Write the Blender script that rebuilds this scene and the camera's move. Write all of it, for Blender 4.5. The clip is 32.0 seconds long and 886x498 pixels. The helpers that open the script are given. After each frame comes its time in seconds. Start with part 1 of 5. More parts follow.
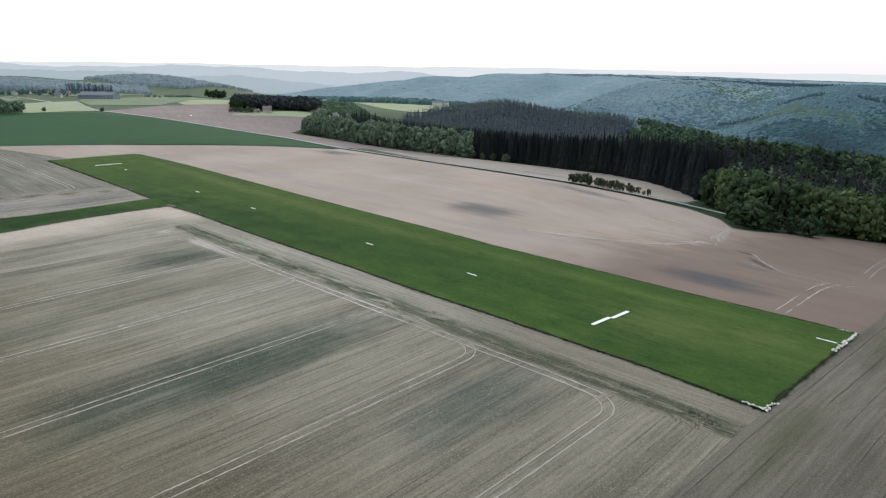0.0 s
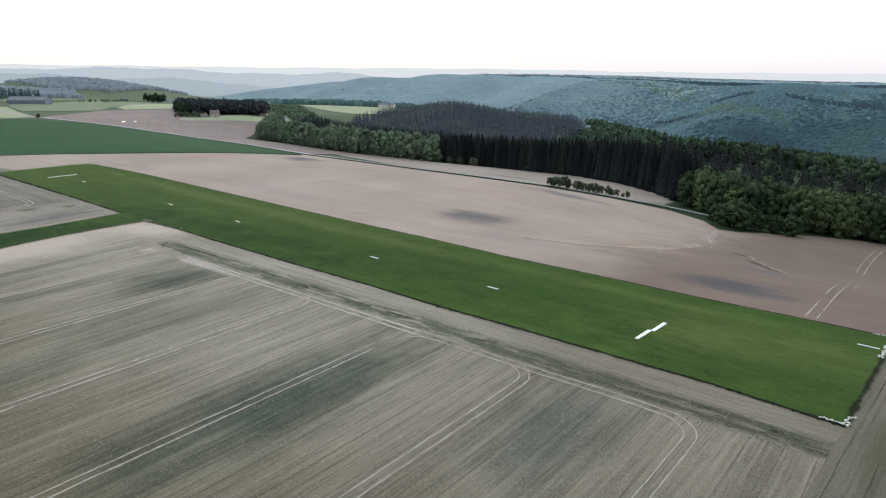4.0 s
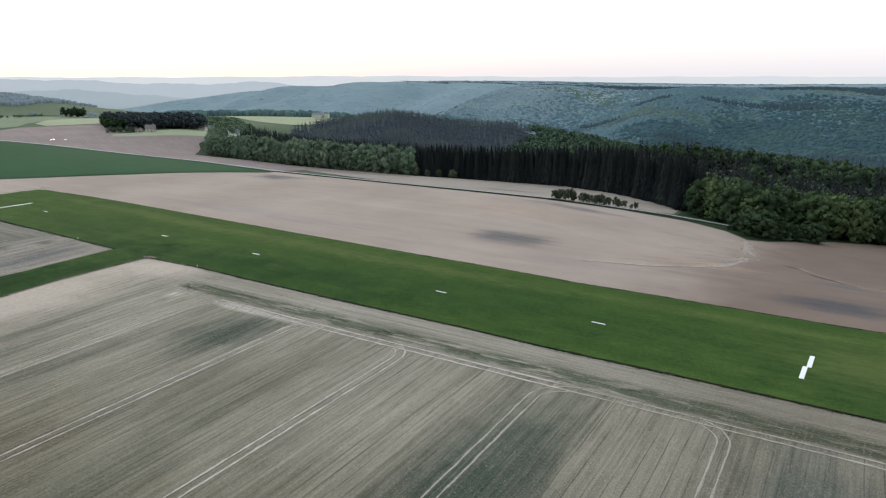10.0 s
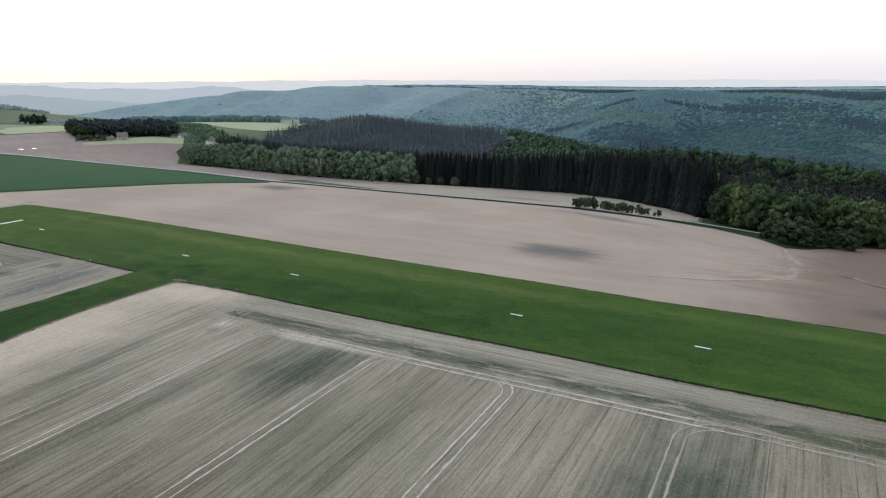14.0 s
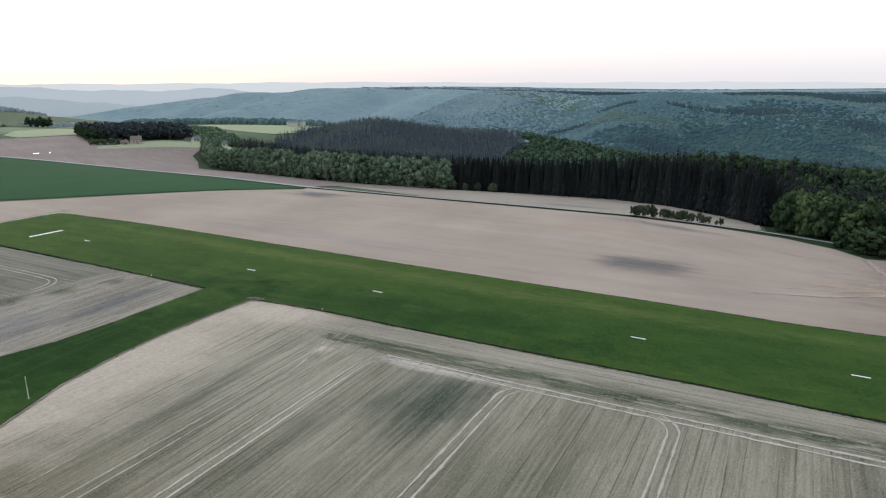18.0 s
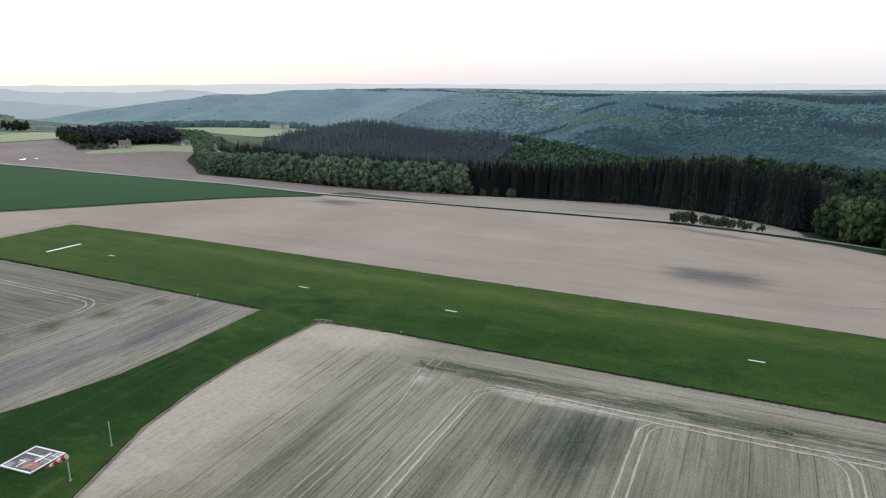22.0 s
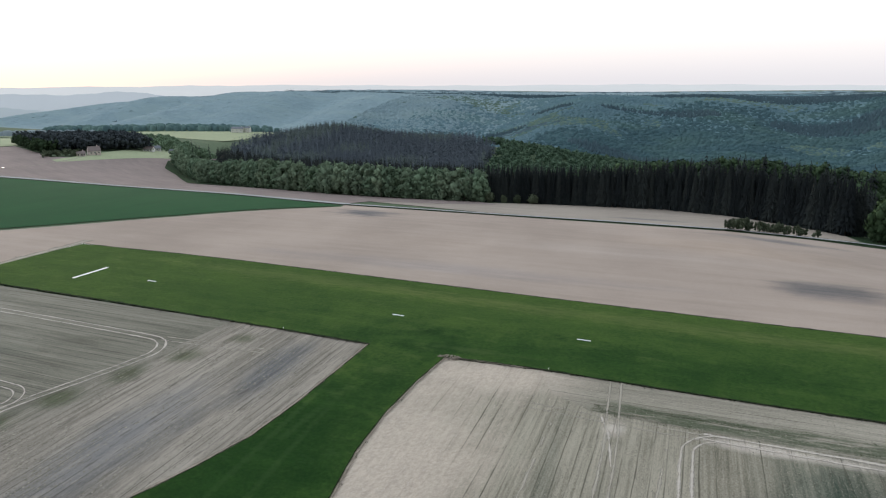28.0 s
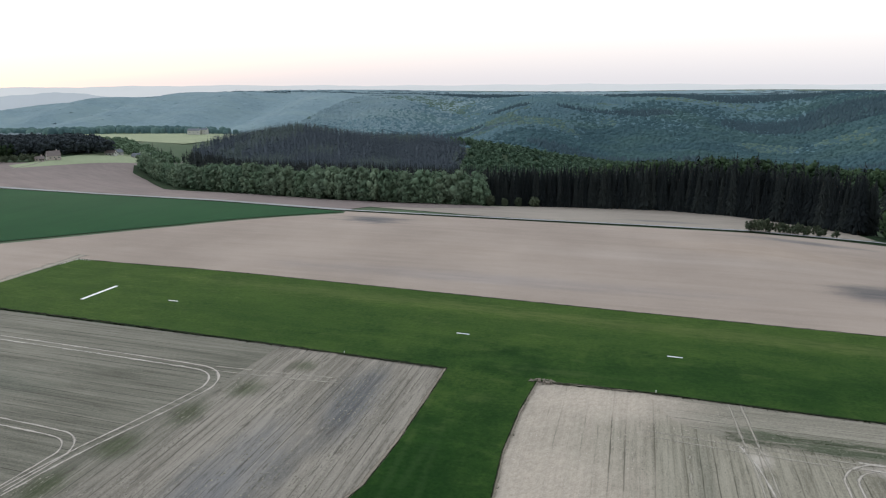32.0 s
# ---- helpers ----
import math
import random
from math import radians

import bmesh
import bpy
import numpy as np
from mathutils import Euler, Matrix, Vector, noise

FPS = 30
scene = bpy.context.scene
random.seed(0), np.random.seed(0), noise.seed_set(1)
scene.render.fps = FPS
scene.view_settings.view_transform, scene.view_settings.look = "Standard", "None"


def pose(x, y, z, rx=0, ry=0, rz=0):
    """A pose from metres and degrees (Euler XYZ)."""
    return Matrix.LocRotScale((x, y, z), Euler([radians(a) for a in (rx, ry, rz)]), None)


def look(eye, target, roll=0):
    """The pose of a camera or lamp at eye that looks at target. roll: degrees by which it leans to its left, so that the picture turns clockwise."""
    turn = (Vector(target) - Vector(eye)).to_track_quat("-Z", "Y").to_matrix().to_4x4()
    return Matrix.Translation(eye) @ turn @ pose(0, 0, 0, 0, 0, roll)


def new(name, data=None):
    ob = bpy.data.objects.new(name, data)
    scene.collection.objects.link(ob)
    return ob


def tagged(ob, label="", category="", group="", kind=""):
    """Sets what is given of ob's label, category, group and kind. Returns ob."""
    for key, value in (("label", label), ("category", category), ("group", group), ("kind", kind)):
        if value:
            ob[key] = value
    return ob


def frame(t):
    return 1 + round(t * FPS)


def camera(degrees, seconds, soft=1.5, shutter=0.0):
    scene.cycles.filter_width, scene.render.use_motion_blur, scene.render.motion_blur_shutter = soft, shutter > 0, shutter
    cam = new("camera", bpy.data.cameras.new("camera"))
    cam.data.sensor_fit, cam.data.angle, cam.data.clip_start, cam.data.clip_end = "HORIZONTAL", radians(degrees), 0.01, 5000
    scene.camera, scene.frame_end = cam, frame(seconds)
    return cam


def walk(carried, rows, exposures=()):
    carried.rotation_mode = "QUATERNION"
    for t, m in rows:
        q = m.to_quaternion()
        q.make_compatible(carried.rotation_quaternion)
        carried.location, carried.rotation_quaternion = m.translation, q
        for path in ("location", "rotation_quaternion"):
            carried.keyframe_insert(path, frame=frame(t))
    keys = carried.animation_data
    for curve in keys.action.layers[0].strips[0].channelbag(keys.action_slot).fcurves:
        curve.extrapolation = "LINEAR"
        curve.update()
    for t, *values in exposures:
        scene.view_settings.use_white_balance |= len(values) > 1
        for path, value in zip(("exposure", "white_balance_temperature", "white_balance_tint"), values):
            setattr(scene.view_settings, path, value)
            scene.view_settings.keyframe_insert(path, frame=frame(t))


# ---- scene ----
cam = camera(65.0, 32.0, soft=1.15)
ROWS = [
    (0.0, -2.48, -1.47, 54.93, 75.113, -0.917, 45.858),
    (0.5, -4.13, -1.98, 55.09, 75.120, -0.932, 45.969),
    (1.0, -6.00, -2.67, 55.23, 75.115, -0.900, 45.319),
    (1.5, -8.31, -3.64, 55.42, 75.111, -0.874, 44.729),
    (2.0, -10.84, -4.72, 55.58, 75.131, -0.884, 44.449),
    (2.5, -13.53, -5.92, 55.75, 75.175, -0.850, 43.760),
    (3.0, -16.37, -7.28, 55.91, 75.188, -0.810, 42.729),
    (3.5, -19.41, -8.67, 56.05, 75.221, -0.752, 41.751),
    (4.0, -22.56, -10.07, 56.16, 75.230, -0.681, 40.728),
    (4.5, -25.86, -11.32, 56.30, 75.249, -0.590, 39.670),
    (6.5, -40.37, -15.12, 56.84, 75.412, -0.307, 36.774),
    (7.0, -44.33, -15.83, 56.91, 75.462, -0.248, 36.232),
    (7.5, -48.40, -16.50, 56.99, 75.535, -0.180, 35.651),
    (8.0, -52.49, -16.99, 57.06, 75.598, -0.111, 35.070),
    (8.5, -56.56, -17.45, 57.09, 75.657, -0.059, 34.508),
    (9.0, -60.66, -17.90, 57.16, 75.710, -0.035, 33.994),
    (9.5, -64.77, -18.40, 57.20, 75.785, -0.006, 33.788),
    (10.0, -68.74, -18.84, 57.34, 75.813, -0.023, 33.809),
    (10.5, -72.67, -19.37, 57.46, 75.850, -0.023, 33.590),
    (11.0, -76.64, -19.88, 57.56, 75.886, 0.014, 33.201),
    (11.5, -80.61, -20.37, 57.70, 75.927, 0.025, 32.762),
    (12.0, -84.61, -20.88, 57.80, 75.969, 0.038, 32.204),
    (12.5, -88.62, -21.30, 57.92, 76.005, 0.060, 31.667),
    (13.0, -92.65, -21.68, 57.98, 76.061, 0.100, 31.151),
    (13.5, -96.70, -22.05, 58.09, 76.086, 0.124, 30.686),
    (14.0, -100.71, -22.41, 58.15, 76.109, 0.121, 30.340),
    (14.5, -104.72, -22.75, 58.21, 76.126, 0.125, 30.095),
    (16.5, -120.26, -24.20, 58.71, 76.207, 0.096, 29.702),
    (17.0, -124.20, -24.50, 58.73, 76.218, 0.082, 29.734),
    (17.5, -128.11, -24.91, 58.80, 76.234, 0.059, 29.751),
    (18.0, -131.93, -25.19, 58.87, 76.252, 0.082, 29.766),
    (18.5, -135.89, -25.54, 58.97, 76.271, 0.041, 29.751),
    (19.0, -139.74, -25.87, 59.06, 76.282, 0.042, 29.607),
    (19.5, -143.67, -26.06, 59.14, 76.306, 0.049, 29.355),
    (20.0, -147.54, -26.27, 59.24, 76.302, 0.054, 28.985),
    (20.5, -151.42, -26.39, 59.36, 76.309, 0.086, 28.495),
    (21.0, -155.36, -26.65, 59.43, 76.335, 0.092, 27.915),
    (21.5, -159.34, -26.87, 59.54, 76.358, 0.069, 27.627),
    (22.0, -163.39, -26.96, 59.57, 76.369, 0.067, 27.431),
    (22.5, -167.56, -27.01, 59.56, 76.392, 0.069, 27.250),
    (23.0, -171.82, -27.02, 59.54, 76.401, 0.065, 27.062),
    (23.5, -176.08, -27.02, 59.55, 76.398, 0.062, 26.864),
    (24.0, -180.31, -27.07, 59.58, 76.403, 0.051, 26.675),
    (24.5, -184.42, -27.16, 59.63, 76.428, 0.042, 26.483),
    (25.0, -188.53, -27.23, 59.69, 76.441, 0.052, 26.261),
    (25.5, -192.55, -27.27, 59.76, 76.453, 0.063, 25.708),
    (27.5, -208.82, -27.19, 60.06, 76.472, 0.110, 23.435),
    (28.0, -212.89, -26.98, 60.08, 76.458, 0.131, 22.852),
    (28.5, -217.01, -26.84, 60.12, 76.452, 0.152, 22.279),
    (29.0, -221.10, -26.61, 60.14, 76.457, 0.174, 21.696),
    (29.5, -225.21, -26.35, 60.13, 76.449, 0.186, 21.144),
    (30.0, -229.29, -26.02, 60.16, 76.444, 0.206, 20.595),
    (30.5, -233.34, -25.67, 60.18, 76.446, 0.216, 20.051),
    (31.0, -237.38, -25.27, 60.20, 76.436, 0.216, 19.560),
    (31.5, -241.41, -24.85, 60.21, 76.433, 0.206, 19.088),
    (32.0, -245.40, -24.44, 60.19, 76.435, 0.212, 18.598),
]
walk(cam, [(t, pose(x, y, z, rx, ry, rz)) for t, x, y, z, rx, ry, rz in ROWS],
     [(0.0, 0.16), (8.0, 0.06), (18.0, 0.0), (26.0, -0.03), (32.0, -0.08)])

# ---------------------------------------------------------------- world and light
SUN_AZ, SUN_EL = 149.0, 4.0          # where the low evening sun stands, behind haze
world = bpy.data.worlds.new("evening_sky")
scene.world = world
world.use_nodes = True
wn = world.node_tree
wn.nodes.clear()
w_out = wn.nodes.new("ShaderNodeOutputWorld")
w_sky = wn.nodes.new("ShaderNodeTexSky")
w_sky.sky_type = "NISHITA"
w_sky.sun_disc = False
w_sky.sun_elevation = radians(SUN_EL)
w_sky.sun_rotation = radians(90.0 - SUN_AZ)
w_sky.air_density, w_sky.dust_density, w_sky.ozone_density = 1.0, 3.0, 1.0
w_bg1 = wn.nodes.new("ShaderNodeBackground")
w_bg1.inputs["Strength"].default_value = 0.05
wn.links.new(w_sky.outputs[0], w_bg1.inputs["Color"])
# thin even cloud veil: warm and a little dimmer towards the horizon, white above
w_tc = wn.nodes.new("ShaderNodeTexCoord")
w_sep = wn.nodes.new("ShaderNodeSeparateXYZ")
wn.links.new(w_tc.outputs["Generated"], w_sep.inputs[0])
w_ramp = wn.nodes.new("ShaderNodeValToRGB")
wn.links.new(w_sep.outputs["Z"], w_ramp.inputs[0])
el = w_ramp.color_ramp.elements
el[0].position, el[0].color = 0.0, (0.598, 0.588, 0.620, 1)
el[1].position, el[1].color = 0.16, (0.890, 0.975, 1.080, 1)
e2 = el.new(0.05)
e2.color = (0.736, 0.714, 0.728, 1)
# the veil glows on the sun's side and is dimmer on the other
w_dot = wn.nodes.new("ShaderNodeVectorMath")
w_dot.operation = "DOT_PRODUCT"
wn.links.new(w_tc.outputs["Generated"], w_dot.inputs[0])
w_dot.inputs[1].default_value = (math.cos(radians(SUN_AZ)), math.sin(radians(SUN_AZ)), 0)
w_side = wn.nodes.new("ShaderNodeMapRange")
w_side.interpolation_type = "SMOOTHSTEP"
for sock, val in zip(w_side.inputs[1:], (-0.75, 0.25, 0.42, 1.40)):
    sock.default_value = val
wn.links.new(w_dot.outputs["Value"], w_side.inputs[0])
w_bg2 = wn.nodes.new("ShaderNodeBackground")
wn.links.new(w_side.outputs[0], w_bg2.inputs["Strength"])
wn.links.new(w_ramp.outputs[0], w_bg2.inputs["Color"])
w_add = wn.nodes.new("ShaderNodeAddShader")
wn.links.new(w_bg1.outputs[0], w_add.inputs[0])
wn.links.new(w_bg2.outputs[0], w_add.inputs[1])
wn.links.new(w_add.outputs[0], w_out.inputs["Surface"])

sun = new("sun", bpy.data.lights.new("sun", "SUN"))
sun.data.energy, sun.data.angle, sun.data.color = 0.5, radians(14), (1.0, 0.90, 0.82)
sun.matrix_world = look((0, 0, 0), (-math.cos(radians(SUN_AZ)), -math.sin(radians(SUN_AZ)), -math.tan(radians(SUN_EL + 4))))

rng = np.random.default_rng(7)


# ---------------------------------------------------------------- material helpers
class Nodes:
    """Short hand for building a node material."""

    def __init__(self, name, rough=0.9, spec=0.15, given=None):
        self.mat = given or bpy.data.materials.new(name)
        self.mat.use_nodes = True
        self.t = self.mat.node_tree
        self.bsdf = self.t.nodes["Principled BSDF"]
        self.bsdf.inputs["Roughness"].default_value = rough
        self.bsdf.inputs["Specular IOR Level"].default_value = spec
        self.co = self.t.nodes.new("ShaderNodeTexCoord").outputs["Object"]

    def put(self, socket, value):
        if isinstance(value, bpy.types.NodeSocket):
            self.t.links.new(value, socket)
        else:
            socket.default_value = value

    def mapped(self, scale=(1, 1, 1), turn=0.0, shift=(0, 0, 0)):
        n = self.t.nodes.new("ShaderNodeMapping")
        n.vector_type = "TEXTURE"          # turns first, then scales
        n.inputs["Scale"].default_value = [1.0 / v for v in scale]
        n.inputs["Rotation"].default_value = (0, 0, radians(turn))
        n.inputs["Location"].default_value = shift
        self.t.links.new(self.co, n.inputs[0])
        return n.outputs[0]

    def noise(self, scale, vec=None, detail=3.0, rough=0.55, warp=0.0):
        n = self.t.nodes.new("ShaderNodeTexNoise")
        n.inputs["Scale"].default_value = scale
        n.inputs["Detail"].default_value = detail
        n.inputs["Roughness"].default_value = rough
        n.inputs["Distortion"].default_value = warp
        self.t.links.new(vec if vec is not None else self.co, n.inputs["Vector"])
        return n.outputs["Fac"]

    def math(self, op, a, b=0.0, c=0.0):
        n = self.t.nodes.new("ShaderNodeMath")
        n.operation = op
        for s, v in zip(n.inputs, (a, b, c)):
            self.put(s, v)
        return n.outputs[0]

    def span(self, v, lo, hi, to0=0.0, to1=1.0):
        n = self.t.nodes.new("ShaderNodeMapRange")
        n.interpolation_type = "SMOOTHSTEP"
        for s, x in zip(n.inputs, (v, lo, hi, to0, to1)):
            self.put(s, x)
        return n.outputs[0]

    def mix(self, f, a, b, mode="MIX"):
        n = self.t.nodes.new("ShaderNodeMix")
        n.data_type, n.blend_type = "RGBA", mode
        self.put(n.inputs["Factor"], f)
        for s, v in ((n.inputs[6], a), (n.inputs[7], b)):
            self.put(s, (*v, 1) if isinstance(v, tuple) else v)
        return n.outputs[2]

    def spot(self, cx, cy, rx, ry, turn=0.0, ragged=0.5, grain=None):
        """1 in the middle of an elliptical stain at (cx, cy), fading to 0 at its ragged rim."""
        m = self.t.nodes.new("ShaderNodeMapping")
        m.vector_type = "TEXTURE"
        m.inputs["Location"].default_value = (cx, cy, 0)
        m.inputs["Rotation"].default_value = (0, 0, radians(turn))
        m.inputs["Scale"].default_value = (rx, ry, 1000)
        self.t.links.new(self.co, m.inputs[0])
        ln = self.t.nodes.new("ShaderNodeVectorMath")
        ln.operation = "LENGTH"
        self.t.links.new(m.outputs[0], ln.inputs[0])
        g = grain if grain is not None else self.noise(0.08)
        d = self.math("ADD", ln.outputs["Value"], self.math("MULTIPLY", self.math("SUBTRACT", g, 0.5), ragged * 2))
        return self.span(d, 1.1, 0.15)

    def random(self):
        return self.t.nodes.new("ShaderNodeObjectInfo").outputs["Random"]

    def island(self):
        return self.t.nodes.new("ShaderNodeNewGeometry").outputs["Random Per Island"]

    def finish(self, colour, bump=None, strength=0.3, distance=0.1):
        self.put(self.bsdf.inputs["Base Color"], (*colour, 1) if isinstance(colour, tuple) else colour)
        if bump is not None:
            b = self.t.nodes.new("ShaderNodeBump")
            b.inputs["Strength"].default_value = strength
            b.inputs["Distance"].default_value = distance
            self.t.links.new(bump, b.inputs["Height"])
            self.t.links.new(b.outputs[0], self.bsdf.inputs["Normal"])
        return self.mat


def plain(name, colour, rough=0.6, wear=0.15, scale=1.5, metal=0.0):
    """Painted or built surface with light blotches and grain."""
    m = Nodes(name, rough, 0.3)
    m.bsdf.inputs["Metallic"].default_value = metal
    g = m.noise(scale, detail=5)
    f = m.noise(scale * 9, detail=2)
    dark = tuple(c * (1 - wear * 2) for c in colour)
    return m.finish(m.mix(m.math("ADD", m.math("MULTIPLY", g, 0.7), m.math("MULTIPLY", f, 0.3)), dark, tuple(min(1, c * (1 + wear)) for c in colour)), f, 0.2, 0.01)


GREENISH, BLUISH, PALE = (0.036, 0.058, 0.042), (0.120, 0.123, 0.132), (0.500, 0.425, 0.350)


def field(name, light, dark, turn=0.0, row=0.8, stain=(), big=0.5, streak=0.6, bump=0.35, lines=0.0, bands=(), clods=0.0, zones=(), speckle=0.75, grit=0.0):
    """Drilled soil: rows along the object's y turned by `turn`, stains of damp or growth."""
    m = Nodes(name, 1.0, 0.1)
    light, dark = [(v[0] * 1.0, v[1], v[2] * 0.99) for v in (light, dark)]
    fine = m.noise(1.0, m.mapped((1 / row, 0.035, 1), turn), detail=2, rough=0.6)
    wide = m.noise(1.0, m.mapped((0.16, 0.006, 1), turn), detail=4, rough=0.65)
    blot = m.noise(0.022, detail=4)
    grain = m.noise(4.5, m.mapped((1.0, 0.6, 1), turn), detail=5, rough=0.85)
    f = m.math("ADD", m.math("MULTIPLY", fine, 0.65 * streak), m.math("MULTIPLY", wide, 0.75 * streak))
    f = m.math("ADD", f, m.math("MULTIPLY", blot, big))
    f = m.math("ADD", f, m.math("MULTIPLY", grain, speckle))
    mid = (1.40 * streak + big + speckle) / 2
    c = m.mix(m.span(f, mid - 0.29, mid + 0.29), dark, light)
    for lo, hi, x0, x1, amount, colour in bands:
        sp = m.t.nodes.new("ShaderNodeSeparateXYZ")
        m.t.links.new(m.co, sp.inputs[0])
        yy = m.math("ADD", sp.outputs["Y"], m.math("MULTIPLY", m.noise(0.12, detail=3), 2.5))
        k = m.math("MULTIPLY", m.span(yy, lo, lo + 2.5), m.span(yy, hi, hi - 2.5))
        k = m.math("MULTIPLY", k, m.math("MULTIPLY", m.span(sp.outputs["X"], x0, x0 + 12), m.span(sp.outputs["X"], x1, x1 - 12)))
        k = m.math("MULTIPLY", k, m.span(m.noise(0.6, m.mapped((0.16, 1.1, 1)), detail=6, rough=0.75), 0.38, 0.54))
        c = m.mix(m.math("MULTIPLY", k, amount), c, colour)
    for x0, x1, y0, y1, amount, tint in zones:
        # wide parts of the field with another soil and, in the near east, painted-in dimming: mixed in with a soft
        # ragged change from x0 to x1 and y0 to y1
        sp = m.t.nodes.new("ShaderNodeSeparateXYZ")
        m.t.links.new(m.co, sp.inputs[0])
        jag = m.math("MULTIPLY", m.math("SUBTRACT", m.math("ADD", m.math("MULTIPLY", m.noise(0.05, detail=5), 0.6), m.math("MULTIPLY", wide, 0.4)), 0.5), 60.0)
        k = m.math("MULTIPLY", m.span(m.math("ADD", sp.outputs["X"], jag), x0, x1), m.span(m.math("ADD", sp.outputs["Y"], jag), y0, y1))
        c = m.mix(m.math("MULTIPLY", k, amount), c, tint, "MULTIPLY")
    calm = None
    for cx, cy, rx, ry, tn, amount, colour in stain:
        g = m.math("ADD", m.math("MULTIPLY", wide, 0.55), m.math("MULTIPLY", m.noise(0.09, detail=4), 0.45))
        k = m.math("MULTIPLY", m.spot(cx, cy, rx, ry, tn, 0.9, g), amount)
        if colour == PALE:
            # trampled crust: the rows are gone, blotches and crumbs instead
            still = m.span(k, 0.20, 0.7, 1.0, 0.15)
            calm = m.math("MULTIPLY", calm, still) if calm else still
            crust = m.noise(1.5, m.mapped((1.0, 0.5, 1), -30.0), detail=7, rough=0.8)
            c = m.mix(k, c, m.mix(m.span(crust, 0.36, 0.62), tuple(v * 0.70 for v in colour), tuple(v * 1.06 for v in colour)))
            k = m.math("MULTIPLY", k, 0.45)
        c = m.mix(m.math("MULTIPLY", k, m.span(m.math("ADD", fine, grain), 0.72, 1.12, 1.0, 0.8)), c, m.mix(m.span(f, mid - 0.34, mid + 0.34), tuple(v * 0.70 for v in colour), tuple(v * 1.22 for v in colour)))
    if lines:
        sx = m.t.nodes.new("ShaderNodeSeparateXYZ")
        m.t.links.new(m.mapped((1, 1, 1), turn), sx.inputs[0])
        across = m.math("ADD", sx.outputs["X"], m.math("MULTIPLY", wide, 1.6))
        cut = m.span(m.math("PINGPONG", across, lines / 2), 0.17, 0.02)
        cut = m.math("MULTIPLY", cut, m.span(m.noise(1.0, m.mapped((0.2, 0.02, 1), turn), detail=4, rough=0.7), 0.38, 0.60))
        if calm:
            cut = m.math("MULTIPLY", cut, calm)
        c = m.mix(m.math("MULTIPLY", cut, 0.85), c, tuple(v * 0.55 for v in dark))
    if clods:
        k = m.noise(1.0, m.mapped((1.5, 0.20, 1), turn), detail=6, rough=0.72)
        deep = m.span(k, 0.55, 0.62, 0, clods)
        c = m.mix(m.math("MULTIPLY", deep, calm) if calm else deep, c, tuple(v * 0.5 for v in dark))
        c = m.mix(m.span(k, 0.42, 0.32, 0, clods * 0.7), c, tuple(min(1, v * 1.25) for v in light))
    if grit:
        # crumbs of a hand's width, darker and lighter than the soil between them
        k = m.noise(3.4, m.mapped((1.0, 0.7, 1), turn), detail=3, rough=0.75)
        c = m.mix(m.span(k, 0.50, 0.64, 0, grit), c, (0.58, 0.58, 0.57), "MULTIPLY")
        c = m.mix(m.span(k, 0.48, 0.34, 0, grit * 0.55), c, tuple(min(1, v * 1.25) for v in light))
    return m.finish(c, m.math("ADD", fine, grain), bump, 0.12)


def leaves(name, light, dark, scale=0.13, single=0.14):
    m = Nodes(name, 0.85, 0.03)
    f = m.math("ADD", m.math("MULTIPLY", m.island(), single), m.math("MULTIPLY", m.noise(scale, detail=4, rough=0.6), 0.75))
    f = m.math("ADD", f, m.math("MULTIPLY", m.random(), 0.35))
    return m.finish(m.mix(m.span(f, 0.35, 0.95), dark, light))


# the eastern zone's tint is lens and view dimming painted into the soil
M_SOIL_NEAR = field("drilled_soil_sprouting", (0.352, 0.320, 0.256), (0.138, 0.127, 0.095), 2.9, 0.6, [
    (-262, 58, 25, 66, 8, 0.9, PALE), (-114.5, 55, 14, 48, 3, 1.0, GREENISH), (-194.5, 80, 12, 20, 3, 1.0, GREENISH), (-73, 77, 11, 26, 3, 0.9, (0.070, 0.084, 0.072)), (-200, 91.4, 18, 2.4, 0, 1.0, (0.52, 0.46, 0.40)),
    (-236, 62, 3, 40, 5, 0.4, GREENISH), (-226, 46, 5, 34, 5, 0.28, GREENISH), (-258, 104, 22, 14, 0, 0.9, PALE), (-229, 90, 3, 4.5, 0, 0.9, (0.52, 0.46, 0.40)), (-168, 56, 24, 26, 3, 0.55, (0.120, 0.118, 0.080)), (-160, 20, 14, 36, 3, 0.4, GREENISH), (-208, 40, 8, 32, 3, 0.3, GREENISH)],
    0.42, 0.80, 0.6, 2.4, (), 0.26, [(-150, -70, 400, 20, 1.0, (0.74, 0.73, 0.70)), (-420, -400, 66, 8, 1.0, (0.58, 0.55, 0.47))], 0.9, 0.28)
# here too the eastern zone paints dimming into the headland's colour
M_SOIL_NEAR_HEAD = field("headland_soil_sprouting", (0.365, 0.332, 0.275), (0.178, 0.163, 0.128), 90.0, 0.7, [
    (-258, 104, 22, 14, 0, 0.9, PALE)], 0.5, 0.7, 0.6, 3.0, [(94.6, 102.8, -238, -30, 0.85, (0.060, 0.078, 0.044))], 0.25, [(-140, -60, -900, -800, 1.0, (0.72, 0.70, 0.66))], 0.85, 0.28)
M_SOIL_WEST = field("drilled_soil_west", (0.248, 0.232, 0.190), (0.098, 0.095, 0.074), 90.0, 0.7, [
    (-378, 50, 26, 9, 0, 0.9, GREENISH), (-400, 78, 40, 8, 0, 0.5, GREENISH)], 0.5, 0.75, 0.5, 2.6, (), 0.2, (), 0.85, 0.12)
